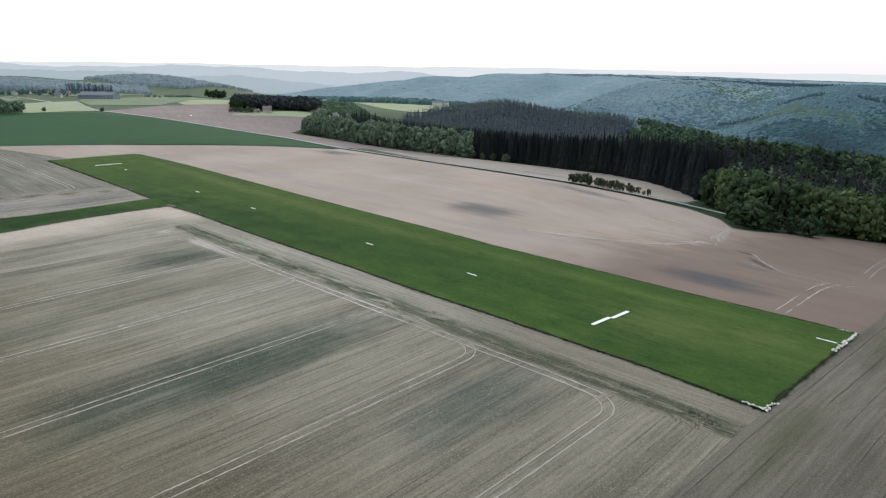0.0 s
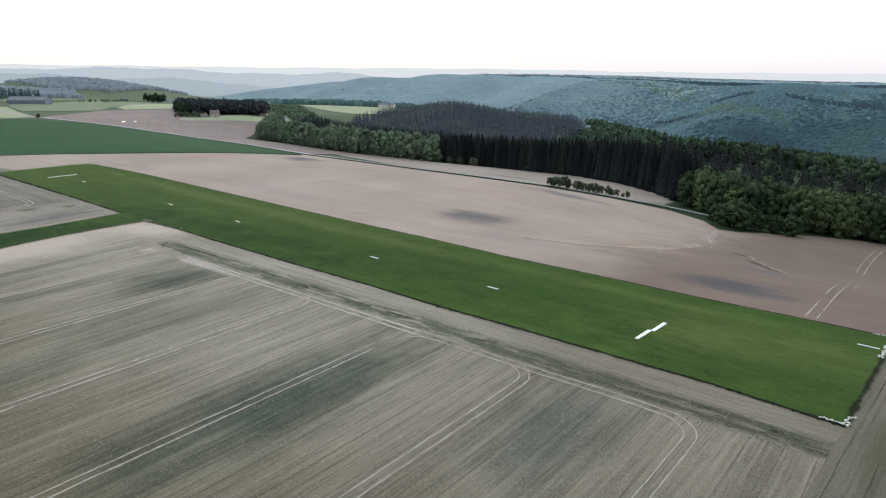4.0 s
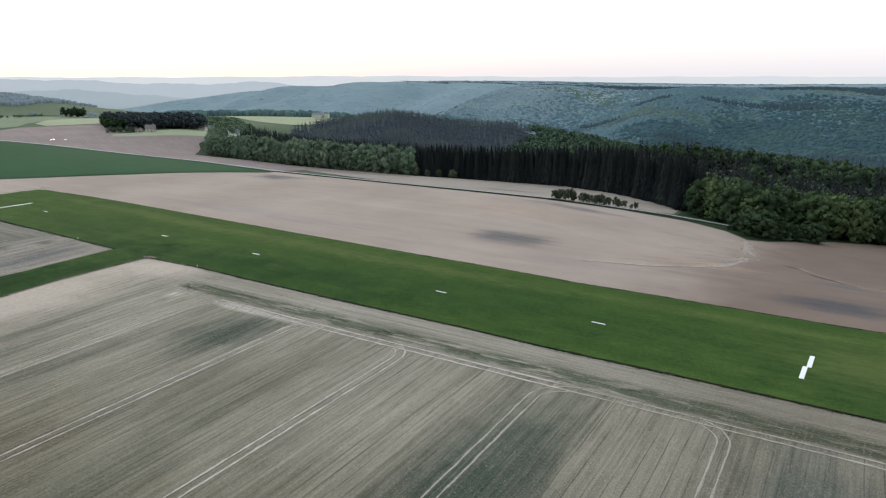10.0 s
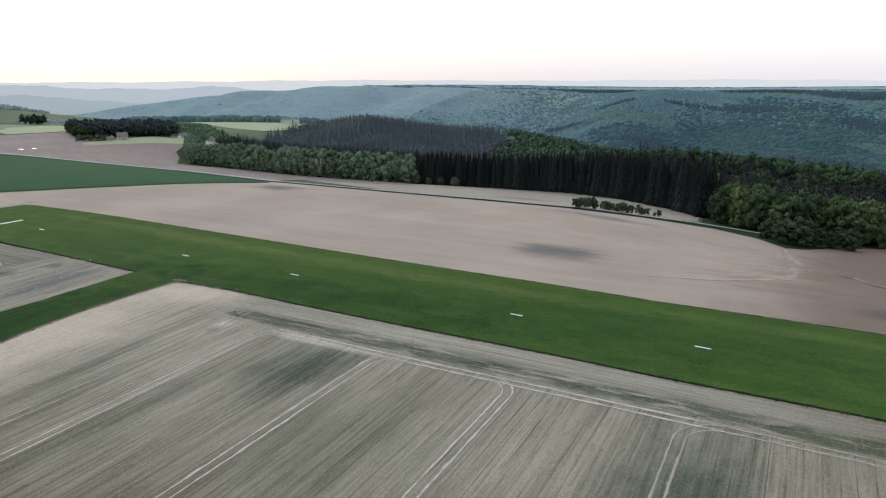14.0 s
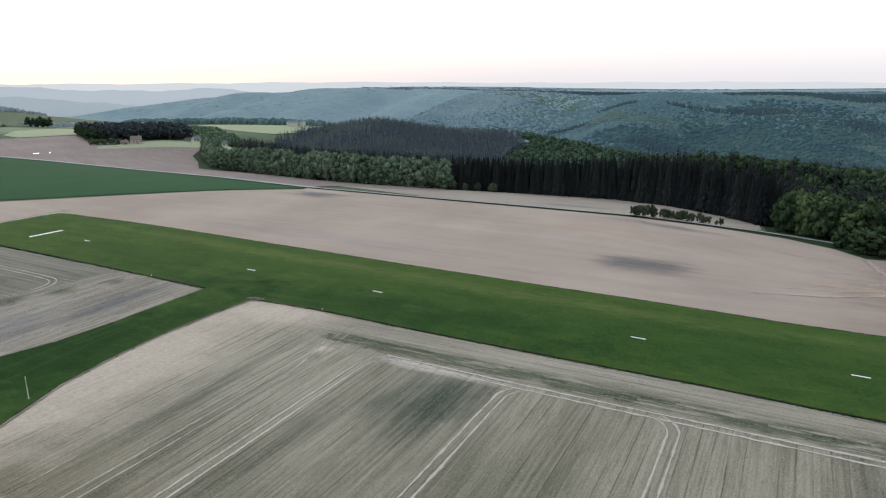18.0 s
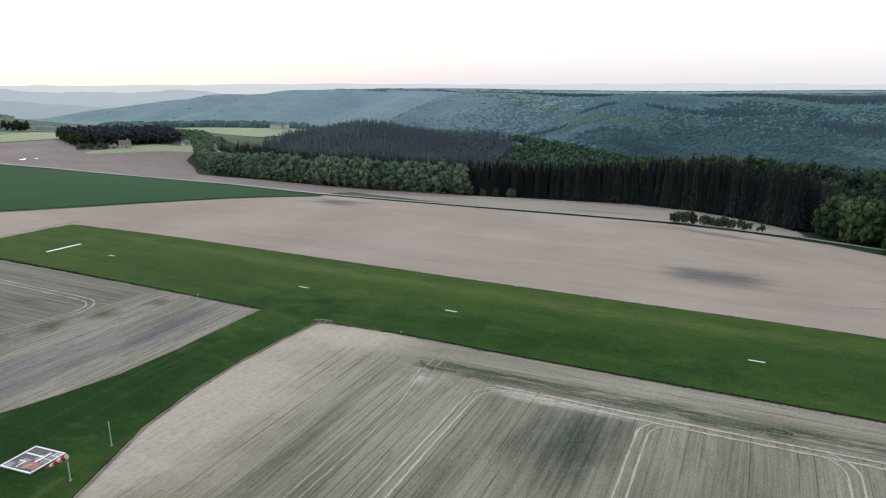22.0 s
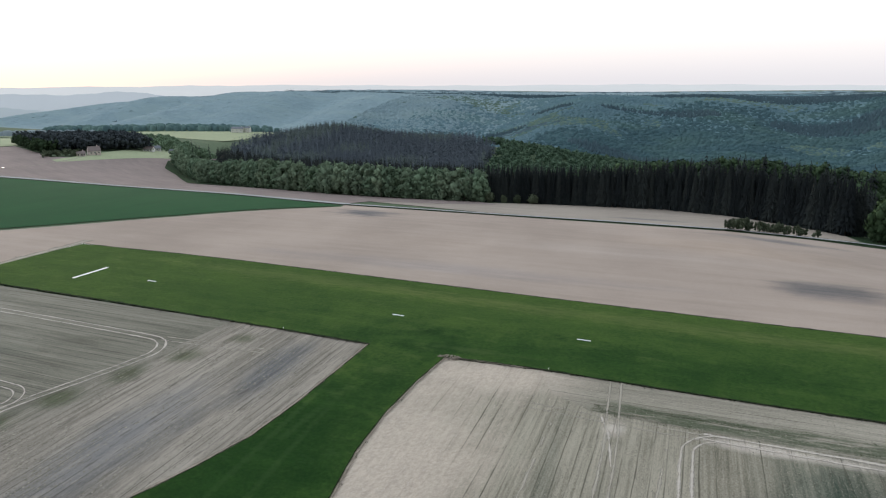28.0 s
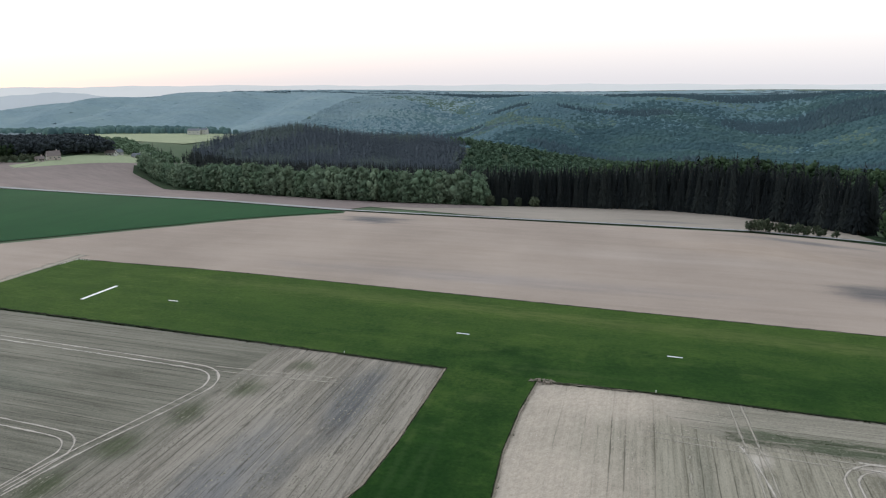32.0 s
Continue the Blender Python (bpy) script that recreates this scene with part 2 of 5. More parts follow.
M_SOIL_HEAD = field("pale_headland_soil", (0.345, 0.308, 0.262), (0.165, 0.148, 0.122), 3.0, 1.0, [
    (-340, 60, 12, 78, -6, 1.0, (0.170, 0.163, 0.130)), (-303, 90, 8, 22, 8, 0.9, (0.140, 0.143, 0.150)), (-310, 54, 11, 34, 5, 0.85, (0.140, 0.144, 0.152)), (-321, 103, 5, 5, 0, 1.0, (0.085, 0.092, 0.055)), (-327, 89, 6, 6, 20, 1.0, (0.080, 0.090, 0.052)), (-332, 76, 5, 7, 10, 1.0, (0.080, 0.090, 0.052)),
    (-336, 63, 5, 6, 0, 1.0, (0.078, 0.092, 0.050)), (-338, 49, 6, 8, 0, 1.0, (0.078, 0.092, 0.050))], 0.45, 0.95, 0.9, 1.7, (), 0.55, (), 0.9, 0.15)
M_SOIL_EAST = field("drilled_soil_east", (0.190, 0.170, 0.136), (0.078, 0.071, 0.053), 0.0, 0.7, [
    (-33, 100, 4, 26, 0, 0.8, (0.085, 0.088, 0.050)), (-34, 165, 4, 26, 0, 0.7, (0.085, 0.088, 0.050))], 0.5, 0.6, 0.5, 4.5, (), 0.2, (), 1.0)
M_SOIL_FAR = field("harrowed_soil_pale", (0.394, 0.322, 0.273), (0.272, 0.219, 0.185), 90.0, 2.5, [
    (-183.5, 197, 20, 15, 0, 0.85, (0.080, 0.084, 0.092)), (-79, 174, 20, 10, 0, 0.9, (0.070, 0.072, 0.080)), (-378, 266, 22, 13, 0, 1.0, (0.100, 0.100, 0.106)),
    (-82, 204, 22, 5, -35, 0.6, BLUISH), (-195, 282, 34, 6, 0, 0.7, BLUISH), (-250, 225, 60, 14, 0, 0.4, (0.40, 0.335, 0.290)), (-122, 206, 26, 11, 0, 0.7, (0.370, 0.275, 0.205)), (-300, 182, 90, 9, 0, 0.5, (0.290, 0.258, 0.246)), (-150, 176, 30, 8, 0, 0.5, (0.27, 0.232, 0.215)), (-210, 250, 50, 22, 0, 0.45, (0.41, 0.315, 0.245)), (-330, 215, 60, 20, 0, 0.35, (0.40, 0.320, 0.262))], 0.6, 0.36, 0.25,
    0.0, (), 0.0, [(-135, -95, -900, -800, 0.9, (0.49, 0.44, 0.42)), (-60, 0, -900, -800, 0.7, (0.75, 0.72, 0.70))], 0.9)
M_SOIL_ROAD = field("ploughed_soil_beyond_road", (0.265, 0.215, 0.200), (0.185, 0.150, 0.140), 70.0, 2.5, [], 0.5, 0.6, 0.2)
M_SOIL_MEADOW = field("pale_soil_strip", (0.345, 0.300, 0.255), (0.240, 0.205, 0.175), 90.0, 2.0, [(-250, 318, 30, 6, 0, 0.6, BLUISH)], 0.4, 0.5, 0.2)
M_CROP_GREEN = field("young_cereal_green", (0.019, 0.082, 0.029), (0.012, 0.056, 0.021), 0.0, 1.5, [], 0.5, 0.4, 0.2)
M_CROP_LIGHT = field("light_meadow", (0.320, 0.350, 0.225), (0.255, 0.290, 0.180), 60.0, 3.0, [], 0.5, 0.4, 0.2)
M_CROP_PALE = field("pale_green_meadow", (0.190, 0.235, 0.145), (0.135, 0.178, 0.110), 60.0, 3.0, [], 0.5, 0.4, 0.2)


def grass(name, light, dark, dry, worn=(), lush_dim=()):
    m = Nodes(name, 1.0, 0.06)
    blot = m.noise(0.09, m.mapped((0.75, 1.3, 1)), detail=7, rough=0.68)
    mow = m.noise(1.0, m.mapped((0.03, 0.45, 1)), detail=4)
    grain = m.noise(1.3, detail=7, rough=0.8)
    f = m.math("ADD", m.math("ADD", m.math("MULTIPLY", blot, 0.6), m.math("MULTIPLY", mow, 0.16)), m.math("MULTIPLY", grain, 1.0))
    c = m.mix(m.span(f, 0.62, 1.14), dark, light)
    tuft = m.noise(0.26, m.mapped((0.55, 1.5, 1), -1.5, (40, 3, 0)), detail=7, rough=0.72)
    c = m.mix(m.span(tuft, 0.54, 0.74, 0, 0.42), c, dry)
    lane = m.noise(0.16, m.mapped((0.05, 1.0, 1), -1.0, (7, 31, 0)), detail=4, rough=0.6)
    c = m.mix(m.span(lane, 0.36, 0.56, 0.30, 0.0), c, tuple(v * 1.15 for v in dark))
    for cx, cy, rx, ry, tn, amount in worn:
        c = m.mix(m.math("MULTIPLY", m.spot(cx, cy, rx, ry, tn, 1.3, m.noise(0.5, m.mapped((0.35, 1.4, 1)), detail=6, rough=0.75)), amount), c, dry)
    for cx, cy, rx, ry, tn, amount in lush_dim:
        c = m.mix(m.math("MULTIPLY", m.spot(cx, cy, rx, ry, tn, 0.7, m.noise(0.1, detail=5, rough=0.7)), amount), c, (0.44, 0.64, 0.60), "MULTIPLY")
    return m.finish(c, m.math("ADD", grain, m.noise(9.0, detail=2)), 0.6, 0.1)


M_GRASS = grass("mown_grass", (0.066, 0.112, 0.023), (0.025, 0.057, 0.013), (0.120, 0.140, 0.046), [
    (-285, 62, 0.9, 46, 6, 0.35), (-279, 60, 0.9, 44, 8, 0.3), (-290, 30, 5, 3, 30, 0.4),
    (-283, 72, 1.2, 12, 0, 0.38), (-280, 98, 5, 3, 20, 0.25), (-277, 45, 4, 1.0, 15, 0.5), (-274, 41, 5, 0.8, 30, 0.45), (-262, 30, 1.2, 6, 10, 0.5), (-266, 115, 14, 2, 0, 0.4),
    (-70, 130, 14, 14, 0, 0.35), (-52, 140, 8, 8, 0, 0.35), (-330, 154, 90, 6, -2.5, 0.35), (-240, 149, 90, 6, -2, 0.35), (-180, 146, 60, 5, -1, 0.3), (-100, 148, 50, 4, 0, 0.25), (-60, 132, 40, 26, 0, 0.22)],
    # darker lush grass; the wide spot at (-170, 128) paints in view dimming
    [(-282, 55, 26, 75, 0, 1.0), (-280, 35, 34, 90, 0, 0.7), (-240, 116, 110, 17, 0, 0.8), (-170, 128, 130, 26, 0, 0.55), (-340, 130, 60, 22, 0, 0.4), (-60, 118, 40, 12, 0, 0.5)])
# verge green made darker to hold the shade below the wood corner
M_VERGE = grass("rough_verge_grass", (0.044, 0.072, 0.034), (0.016, 0.032, 0.017), (0.085, 0.092, 0.050))
M_TUSSOCK = grass("dark_edge_grass", (0.040, 0.055, 0.020), (0.014, 0.022, 0.010), (0.085, 0.082, 0.040))
M_SPROUT = grass("volunteer_sprouts", (0.120, 0.140, 0.080), (0.070, 0.090, 0.045), (0.170, 0.165, 0.110))
M_FLOOR = grass("rough_pasture_green", (0.115, 0.150, 0.090), (0.068, 0.098, 0.060), (0.150, 0.175, 0.100))


def crumbled(mat, full=0.75, size=2.4, crumb=2.2):
    """Lets a worn strip break up into crumbs towards its rims."""
    m = Nodes("", 0.95, 0.1, mat)
    a = m.t.nodes.new("ShaderNodeAttribute")
    a.attribute_name = "core"
    g = m.math("ADD", m.math("MULTIPLY", m.noise(size, detail=5, rough=0.75), 0.7), m.math("MULTIPLY", m.noise(size * 0.12, detail=3), 0.5))
    k = m.math("ADD", a.outputs["Fac"], m.math("MULTIPLY", m.math("SUBTRACT", g, 0.6), crumb))
    m.t.links.new(m.span(k, 0.05, 0.95, 0.0, full), m.bsdf.inputs["Alpha"])
    return mat


M_TRACK = crumbled(field("wheel_worn_pale_soil", (0.430, 0.392, 0.330), (0.330, 0.298, 0.246), 0.0, 0.6, [], 0.4, 0.5), 0.80, 2.0, 1.6)
M_DAMP = crumbled(field("damp_dark_soil", (0.110, 0.094, 0.086), (0.075, 0.065, 0.060), 90.0, 0.6, [], 0.4, 0.5), 0.42, 0.5)
# near-black green that stands for the shadow along the grass edge
M_RIM_SHADE = crumbled(grass("rim_shade_grass", (0.026, 0.036, 0.014), (0.009, 0.014, 0.007), (0.045, 0.046, 0.022)), 0.9, 0.9)
M_MARGIN = crumbled(field("stony_field_margin", (0.360, 0.310, 0.250), (0.130, 0.112, 0.085), 0.0, 0.5, [], 0.5, 0.5, 0.8), 0.9)
M_TRACK_PALE = crumbled(field("trodden_pale_soil", (0.540, 0.490, 0.430), (0.430, 0.385, 0.335), 0.0, 0.6, [], 0.4, 0.5), 0.85, 1.0, 1.9)
M_TRODDEN = crumbled(field("trodden_field_soil", (0.500, 0.425, 0.370), (0.390, 0.325, 0.280), 0.0, 0.6, [], 0.4, 0.5), 0.68, 1.0)
M_ASPHALT = field("worn_lane_asphalt", (0.360, 0.362, 0.360), (0.270, 0.270, 0.268), 90.0, 1.0, [], 0.5, 0.4, 0.1)
M_WHITE = plain("white_painted_board", (0.82, 0.82, 0.80), 0.5, 0.06, 0.8)
M_STONE = plain("whitewashed_stone", (0.70, 0.68, 0.63), 0.85, 0.2, 2.0)
M_CLOD = plain("dry_earth_clods", (0.27, 0.23, 0.185), 0.95, 0.3, 2.5)
M_PANEL = plain("dark_signal_panel", (0.115, 0.120, 0.125), 0.7, 0.25, 1.5)
M_PANEL_GREY = plain("grey_signal_panel", (0.30, 0.31, 0.32), 0.7, 0.2, 1.5)
M_RED = plain("faded_red_panel", (0.42, 0.16, 0.13), 0.7, 0.15, 2.0)
M_SOCK_RED = plain("red_sock_cloth", (0.60, 0.035, 0.04), 0.85, 0.1, 3.0)
M_SOCK_WHITE = plain("white_sock_cloth", (0.78, 0.77, 0.75), 0.85, 0.08, 3.0)
M_POLE = plain("pale_painted_pole", (0.66, 0.66, 0.60), 0.5, 0.12, 2.0)
M_BRICK = plain("pinkish_house_wall", (0.68, 0.58, 0.54), 0.9, 0.12, 1.2)
M_RENDER = plain("pale_house_wall", (0.66, 0.64, 0.60), 0.9, 0.1, 1.2)
M_ROOF = plain("brown_tile_roof", (0.230, 0.190, 0.178), 0.85, 0.2, 1.5)
M_SLATE = plain("blue_grey_slate_roof", (0.150, 0.165, 0.190), 0.6, 0.15, 1.5)
M_SHEET = plain("blue_grey_sheet_metal", (0.230, 0.270, 0.330), 0.5, 0.12, 0.6)
M_PANE = plain("dark_window_pane", (0.03, 0.035, 0.04), 0.15, 0.1, 1.0)
M_WATER = plain("standing_water", (0.10, 0.11, 0.12), 0.04, 0.1, 0.5)
M_CONIF = leaves("spruce_needles", (0.038, 0.044, 0.041), (0.0150, 0.0185, 0.0200), 0.13, 0.10)
# spruce colour lifted towards blue to hold the haze before the grove
M_CONIF_HAZED = leaves("hazed_spruce_needles", (0.066, 0.078, 0.084), (0.042, 0.051, 0.057))
M_LEAF = leaves("spring_leaves", (0.084, 0.122, 0.058), (0.034, 0.055, 0.029), 0.13, 0.10)
M_LEAF_BRIGHT = leaves("bright_spring_leaves", (0.142, 0.192, 0.085), (0.050, 0.080, 0.037), 0.13, 0.10)
M_LEAF_OLIVE = leaves("olive_spring_leaves", (0.196, 0.256, 0.166), (0.134, 0.182, 0.122), 0.13, 0.10)
M_LEAF_MID = leaves("soft_green_leaves", (0.170, 0.240, 0.150), (0.104, 0.154, 0.102))
M_LEAF_SHRUB = leaves("dull_hedge_leaves", (0.120, 0.142, 0.090), (0.056, 0.070, 0.046))
M_LEAF_WOOD = leaves("mixed_wood_leaves", (0.078, 0.120, 0.058), (0.032, 0.054, 0.034), 0.05, 0.2)
# hill woods: lighter and bluer than the edge trees, with haze painted in
M_CONIF_HILL_HAZED = leaves("hazed_hill_spruce_needles", (0.098, 0.116, 0.133), (0.074, 0.089, 0.104), 0.05, 0.08)
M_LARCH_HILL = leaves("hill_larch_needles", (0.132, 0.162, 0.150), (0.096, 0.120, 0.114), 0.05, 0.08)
M_LEAF_SLOPE = leaves("hill_slope_leaves", (0.082, 0.128, 0.082), (0.038, 0.066, 0.052), 0.03, 0.25)
# far foliage: these leaf colours carry the pale blue of distance haze
M_LEAF_FAR = leaves("hazed_valley_leaves", (0.118, 0.190, 0.170), (0.066, 0.116, 0.122), 0.012, 0.3)
M_CONIF_FAR = leaves("hazed_valley_spruce", (0.075, 0.115, 0.132), (0.050, 0.082, 0.098), 0.012, 0.3)
M_LEAF_HAZY = leaves("hazed_grey_leaves", (0.250, 0.298, 0.315), (0.190, 0.234, 0.254), 0.02, 0.1)


def canopy(name, light, dark, tint):
    """Closed wood seen from afar: single crowns as small cells, stands of other kinds as large soft patches."""
    m = Nodes(name, 0.9, 0.05)
    v = m.t.nodes.new("ShaderNodeTexVoronoi")
    v.inputs["Scale"].default_value = 0.095
    m.t.links.new(m.co, v.inputs["Vector"])
    sep = m.t.nodes.new("ShaderNodeSeparateColor")
    m.t.links.new(v.outputs["Color"], sep.inputs[0])
    f = m.math("ADD", m.math("MULTIPLY", sep.outputs[0], 0.28), m.math("MULTIPLY", m.noise(0.01, detail=5, rough=0.65), 0.9))
    f = m.math("SUBTRACT", f, m.math("MULTIPLY", v.outputs["Distance"], 0.05))
    c = m.mix(m.span(f, 0.24, 0.92), dark, light)
    c = m.mix(m.span(m.noise(0.0035, m.mapped((1, 2.2, 1)), detail=3), 0.45, 0.65, 0, 0.7), c, tint)
    return m.finish(c, v.outputs["Distance"], 0.4, -2.0)


# distance haze is mixed into these colours, bluer and paler for the farther woods
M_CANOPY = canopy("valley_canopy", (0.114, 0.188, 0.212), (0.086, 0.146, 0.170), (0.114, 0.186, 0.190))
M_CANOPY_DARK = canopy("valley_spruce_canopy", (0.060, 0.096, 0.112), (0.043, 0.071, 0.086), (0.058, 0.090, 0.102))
M_CANOPY_NEAR = canopy("near_valley_canopy", (0.062, 0.115, 0.126), (0.042, 0.080, 0.094), (0.066, 0.117, 0.112))
M_CANOPY_HAZED = canopy("hazed_valley_canopy", (0.208, 0.286, 0.312), (0.164, 0.232, 0.258), (0.212, 0.286, 0.296))
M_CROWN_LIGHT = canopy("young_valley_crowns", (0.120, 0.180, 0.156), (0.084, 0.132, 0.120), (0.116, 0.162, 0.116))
M_BARK = plain("bark", (0.10, 0.085, 0.065), 0.95, 0.3, 3.0)


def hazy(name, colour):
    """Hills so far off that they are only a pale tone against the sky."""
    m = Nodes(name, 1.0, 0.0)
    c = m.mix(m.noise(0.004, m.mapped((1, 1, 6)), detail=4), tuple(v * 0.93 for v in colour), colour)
    # the haze before the hills is given as pale colour and a glow
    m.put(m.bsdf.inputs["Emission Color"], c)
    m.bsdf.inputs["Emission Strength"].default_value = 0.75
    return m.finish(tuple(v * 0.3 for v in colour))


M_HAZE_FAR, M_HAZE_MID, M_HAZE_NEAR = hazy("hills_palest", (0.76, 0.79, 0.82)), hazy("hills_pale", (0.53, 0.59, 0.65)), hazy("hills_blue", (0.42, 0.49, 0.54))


# ---------------------------------------------------------------- geometry helpers
def sstep(v, lo, hi):
    t = np.clip((np.asarray(v, float) - lo) / (hi - lo), 0, 1)
    return t * t * (3 - 2 * t)


def bell(x, y, cx, cy, rx, ry):
    return np.exp(-((x - cx) / rx) ** 2 - ((y - cy) / ry) ** 2)


def height(x, y):
    """Height of the land, metres."""
    x, y = np.asarray(x, float), np.asarray(y, float)
    # the plateau with the airstrip, leaning gently to the east
    h = 0.0115 * (np.clip(x, -430, 0) + 190) + 0.015 * (np.clip(y, -150, 110) - 110)
    h -= 0.02 * np.clip(y - 110, 0, 60) * sstep(x, -160, -40)
    h = h * (1 - 0.8 * sstep(y, 160, 260))
    # the slope down to the woods; the farmland in the west stays high for longer
    deep = sstep(y, 450, 750)
    west = np.maximum(sstep(x, -800 - 130 * deep, -560 - 250 * deep), sstep(y, 1000, 1500))
    d = np.maximum(y - 200, 0)
    h += -58 * (1 - np.exp(-(d / 371) ** 2)) * west
    h += -26 * sstep(y, 430, 900) * (1 - west)
    h += -0.065 * np.clip(x + 215, 0, 310) * sstep(y, 180, 250) * (1 - sstep(y, 1300, 2300))
    # wooded hill: a knoll with a long shoulder
    h += 27 * sstep(x, -912, -815) * (1 - sstep(x, -575, -310)) * bell(0, y, 0, 905, 1, 172) + 15 * bell(x, y, -792, 912, 62, 122)
    # the deep valley and the plateau beyond it
    q = y + 0.22 * x
    far = sstep(x, -4450, -2500)
    h += -80 * sstep(q, 820, 1350)
    h += (137 * far + 40 * (1 - far)) * sstep(q, 1450, 2480)
    spur = np.sin(x * 0.0068 + 0.9 * np.sin(q * 0.0021)) + 0.6 * np.sin(x * 0.0131 + 1.3 + q * 0.0016)
    h += 24 * spur * sstep(q, 1250, 1700) * (1 - sstep(q, 2150, 2600))
    h += 5 * np.sin(x * 0.0024 + 0.6) * sstep(q, 1900, 2500)
    # the wood in the east stands on a broad rise
    h += 19 * sstep(x, -400, -190) * sstep(y, 380, 490) * (1 - sstep(y, 620, 850))
    h -= 2.5 * sstep(-x, 620, 800) * sstep(y, 250, 420)
    # rolling farmland and low ridges to the west
    h += -14 * sstep(-x, 1150, 1700) * sstep(y, -400, 300) * (1 - sstep(q, 900, 1300))
    h += 9 * bell(x, y, -2350, 560, 380, 260) + 36 * bell(x, y, -2750, 1130, 480, 230)
    return h


def ground_z(x, y):
    return float(height(x, y))


def mesh_object(name, verts, faces, mats, parent=None, index=None, smooth=False):
    me = bpy.data.meshes.new(name)
    me.from_pydata(verts, [], faces)
    for m in mats:
        me.materials.append(m)
    if index is not None:
        me.polygons.foreach_set("material_index", np.asarray(index, np.int32))
    if smooth:
        me.polygons.foreach_set("use_smooth", np.ones(len(me.polygons), bool))
    me.update()
    ob = new(name, me)
    if parent is not None:
        ob.parent = parent
    return ob


def part(name, bm, material, parent, label=""):
    me = bpy.data.meshes.new(name)
    bm.to_mesh(me)
    bm.free()
    me.materials.append(material)
    ob = new(name, me)
    ob.parent = parent
    return tagged(ob, label) if label else ob


def share(name, me, parent, m=None):
    """One more object on a mesh that is already there."""
    ob = new(name, me)
    ob.parent = parent
    if m is not None:
        ob.matrix_basis = m
    return ob


def empty(name, m=None):
    ob = new(name)
    ob.empty_display_size = 0.5
    if m is not None:
        ob.matrix_basis = m
    return ob


def bm_box(bm, cx, cy, cz, sx, sy, sz, turn=0.0, bevel=0.0):
    r = bmesh.ops.create_cube(bm, size=1.0, matrix=pose(cx, cy, cz, 0, 0, turn) @ Matrix.Diagonal((sx, sy, sz, 1)))
    if bevel:
        es = list({e for v in r["verts"] for e in v.link_edges})
        bmesh.ops.bevel(bm, geom=es, offset=bevel, segments=1, affect="EDGES")
    return bm


def bm_rod(bm, a, b, ra, rb, n=8):
    a, b = Vector(a), Vector(b)
    q = (b - a).to_track_quat("Z", "Y").to_matrix().to_4x4()
    bmesh.ops.create_cone(bm, cap_ends=True, segments=n, radius1=ra, radius2=rb, depth=(b - a).length, matrix=Matrix.Translation((a + b) / 2) @ q)
    return bm


def drape(name, outline, material, lift=0.12, cell=12.0, ragged=0.0, parent=None):
    """A sheet of land cover with this outline, laid on the ground and cut to cells so that it follows it."""
    bm = bmesh.new()
    pts = []
    n = len(outline)
    for i in range(n):
        a, b = Vector(outline[i]), Vector(outline[(i + 1) % n])
        k = max(1, int((b - a).length / 1.6)) if ragged else 1
        nrm = Vector((-(b - a).y, (b - a).x)).normalized()
        for j in range(k):
            p = a.lerp(b, j / k)
            if ragged and j:
                p = p + nrm * (noise.noise((p.x * 0.21, p.y * 0.21, 3.0)) + 0.6 * noise.noise((p.x * 0.8, p.y * 0.8, 8.0))) * ragged
            pts.append(p)
    bm.faces.new([bm.verts.new((p.x, p.y, 0)) for p in pts])
    lo = [min(p[i] for p in pts) for i in (0, 1)]
    hi = [max(p[i] for p in pts) for i in (0, 1)]
    for i in (0, 1):
        c = math.ceil(lo[i] / cell) * cell
        while c < hi[i]:
            no = [0, 0, 0]
            no[i] = 1
            co = [0, 0, 0]
            co[i] = c
            bmesh.ops.bisect_plane(bm, geom=bm.verts[:] + bm.edges[:] + bm.faces[:], dist=0.001, plane_co=co, plane_no=no)
            c += cell
    bmesh.ops.triangulate(bm, faces=bm.faces[:])
    for v in bm.verts:
        v.co.z = ground_z(v.co.x, v.co.y) + lift
    for f in bm.faces:
        if f.normal.z < 0:
            f.normal_flip()
        f.smooth = True
    me = bpy.data.meshes.new(name)
    bm.to_mesh(me)
    bm.free()
    me.materials.append(material)
    ob = new(name, me)
    if parent is not None:
        ob.parent = parent
    return ob


def ribbon(name, line, width, material, lift=0.2, parent=None, step=2.0, wobble=0.0, seed=0.0, gap=0.0):
    """A strip of this width along a line over the ground, with an uneven rim."""
    pts = []
    for a, b in zip(line[:-1], line[1:]):
        a, b = Vector(a), Vector(b)
        k = max(1, int((b - a).length / step))
        pts += [a.lerp(b, j / k) for j in range(k)]
    pts.append(Vector(line[-1]))
    vs, fs = [], []
    for i, p in enumerate(pts):
        d = (pts[min(i + 1, len(pts) - 1)] - pts[max(i - 1, 0)]).normalized()
        nrm = Vector((-d.y, d.x))
        for s in (-1, 0, 1):
            w = width / 2 * (1 + wobble * noise.noise((p.x * 0.35 + seed, p.y * 0.35, s * 7.0)))
            v = p + nrm * s * w
            vs.append((v.x, v.y, ground_z(v.x, v.y) + lift))
    for i in range(len(pts) - 1):
        if gap and noise.noise((pts[i].x * 0.12 + seed, pts[i].y * 0.12, 1.7)) < gap - 1:
            continue
        for b in (3 * i, 3 * i + 1):
            fs.append((b, b + 3, b + 4, b + 1))
    ob = mesh_object(name, vs, fs, [material], parent, smooth=True)
    core = ob.data.attributes.new("core", "FLOAT", "POINT")
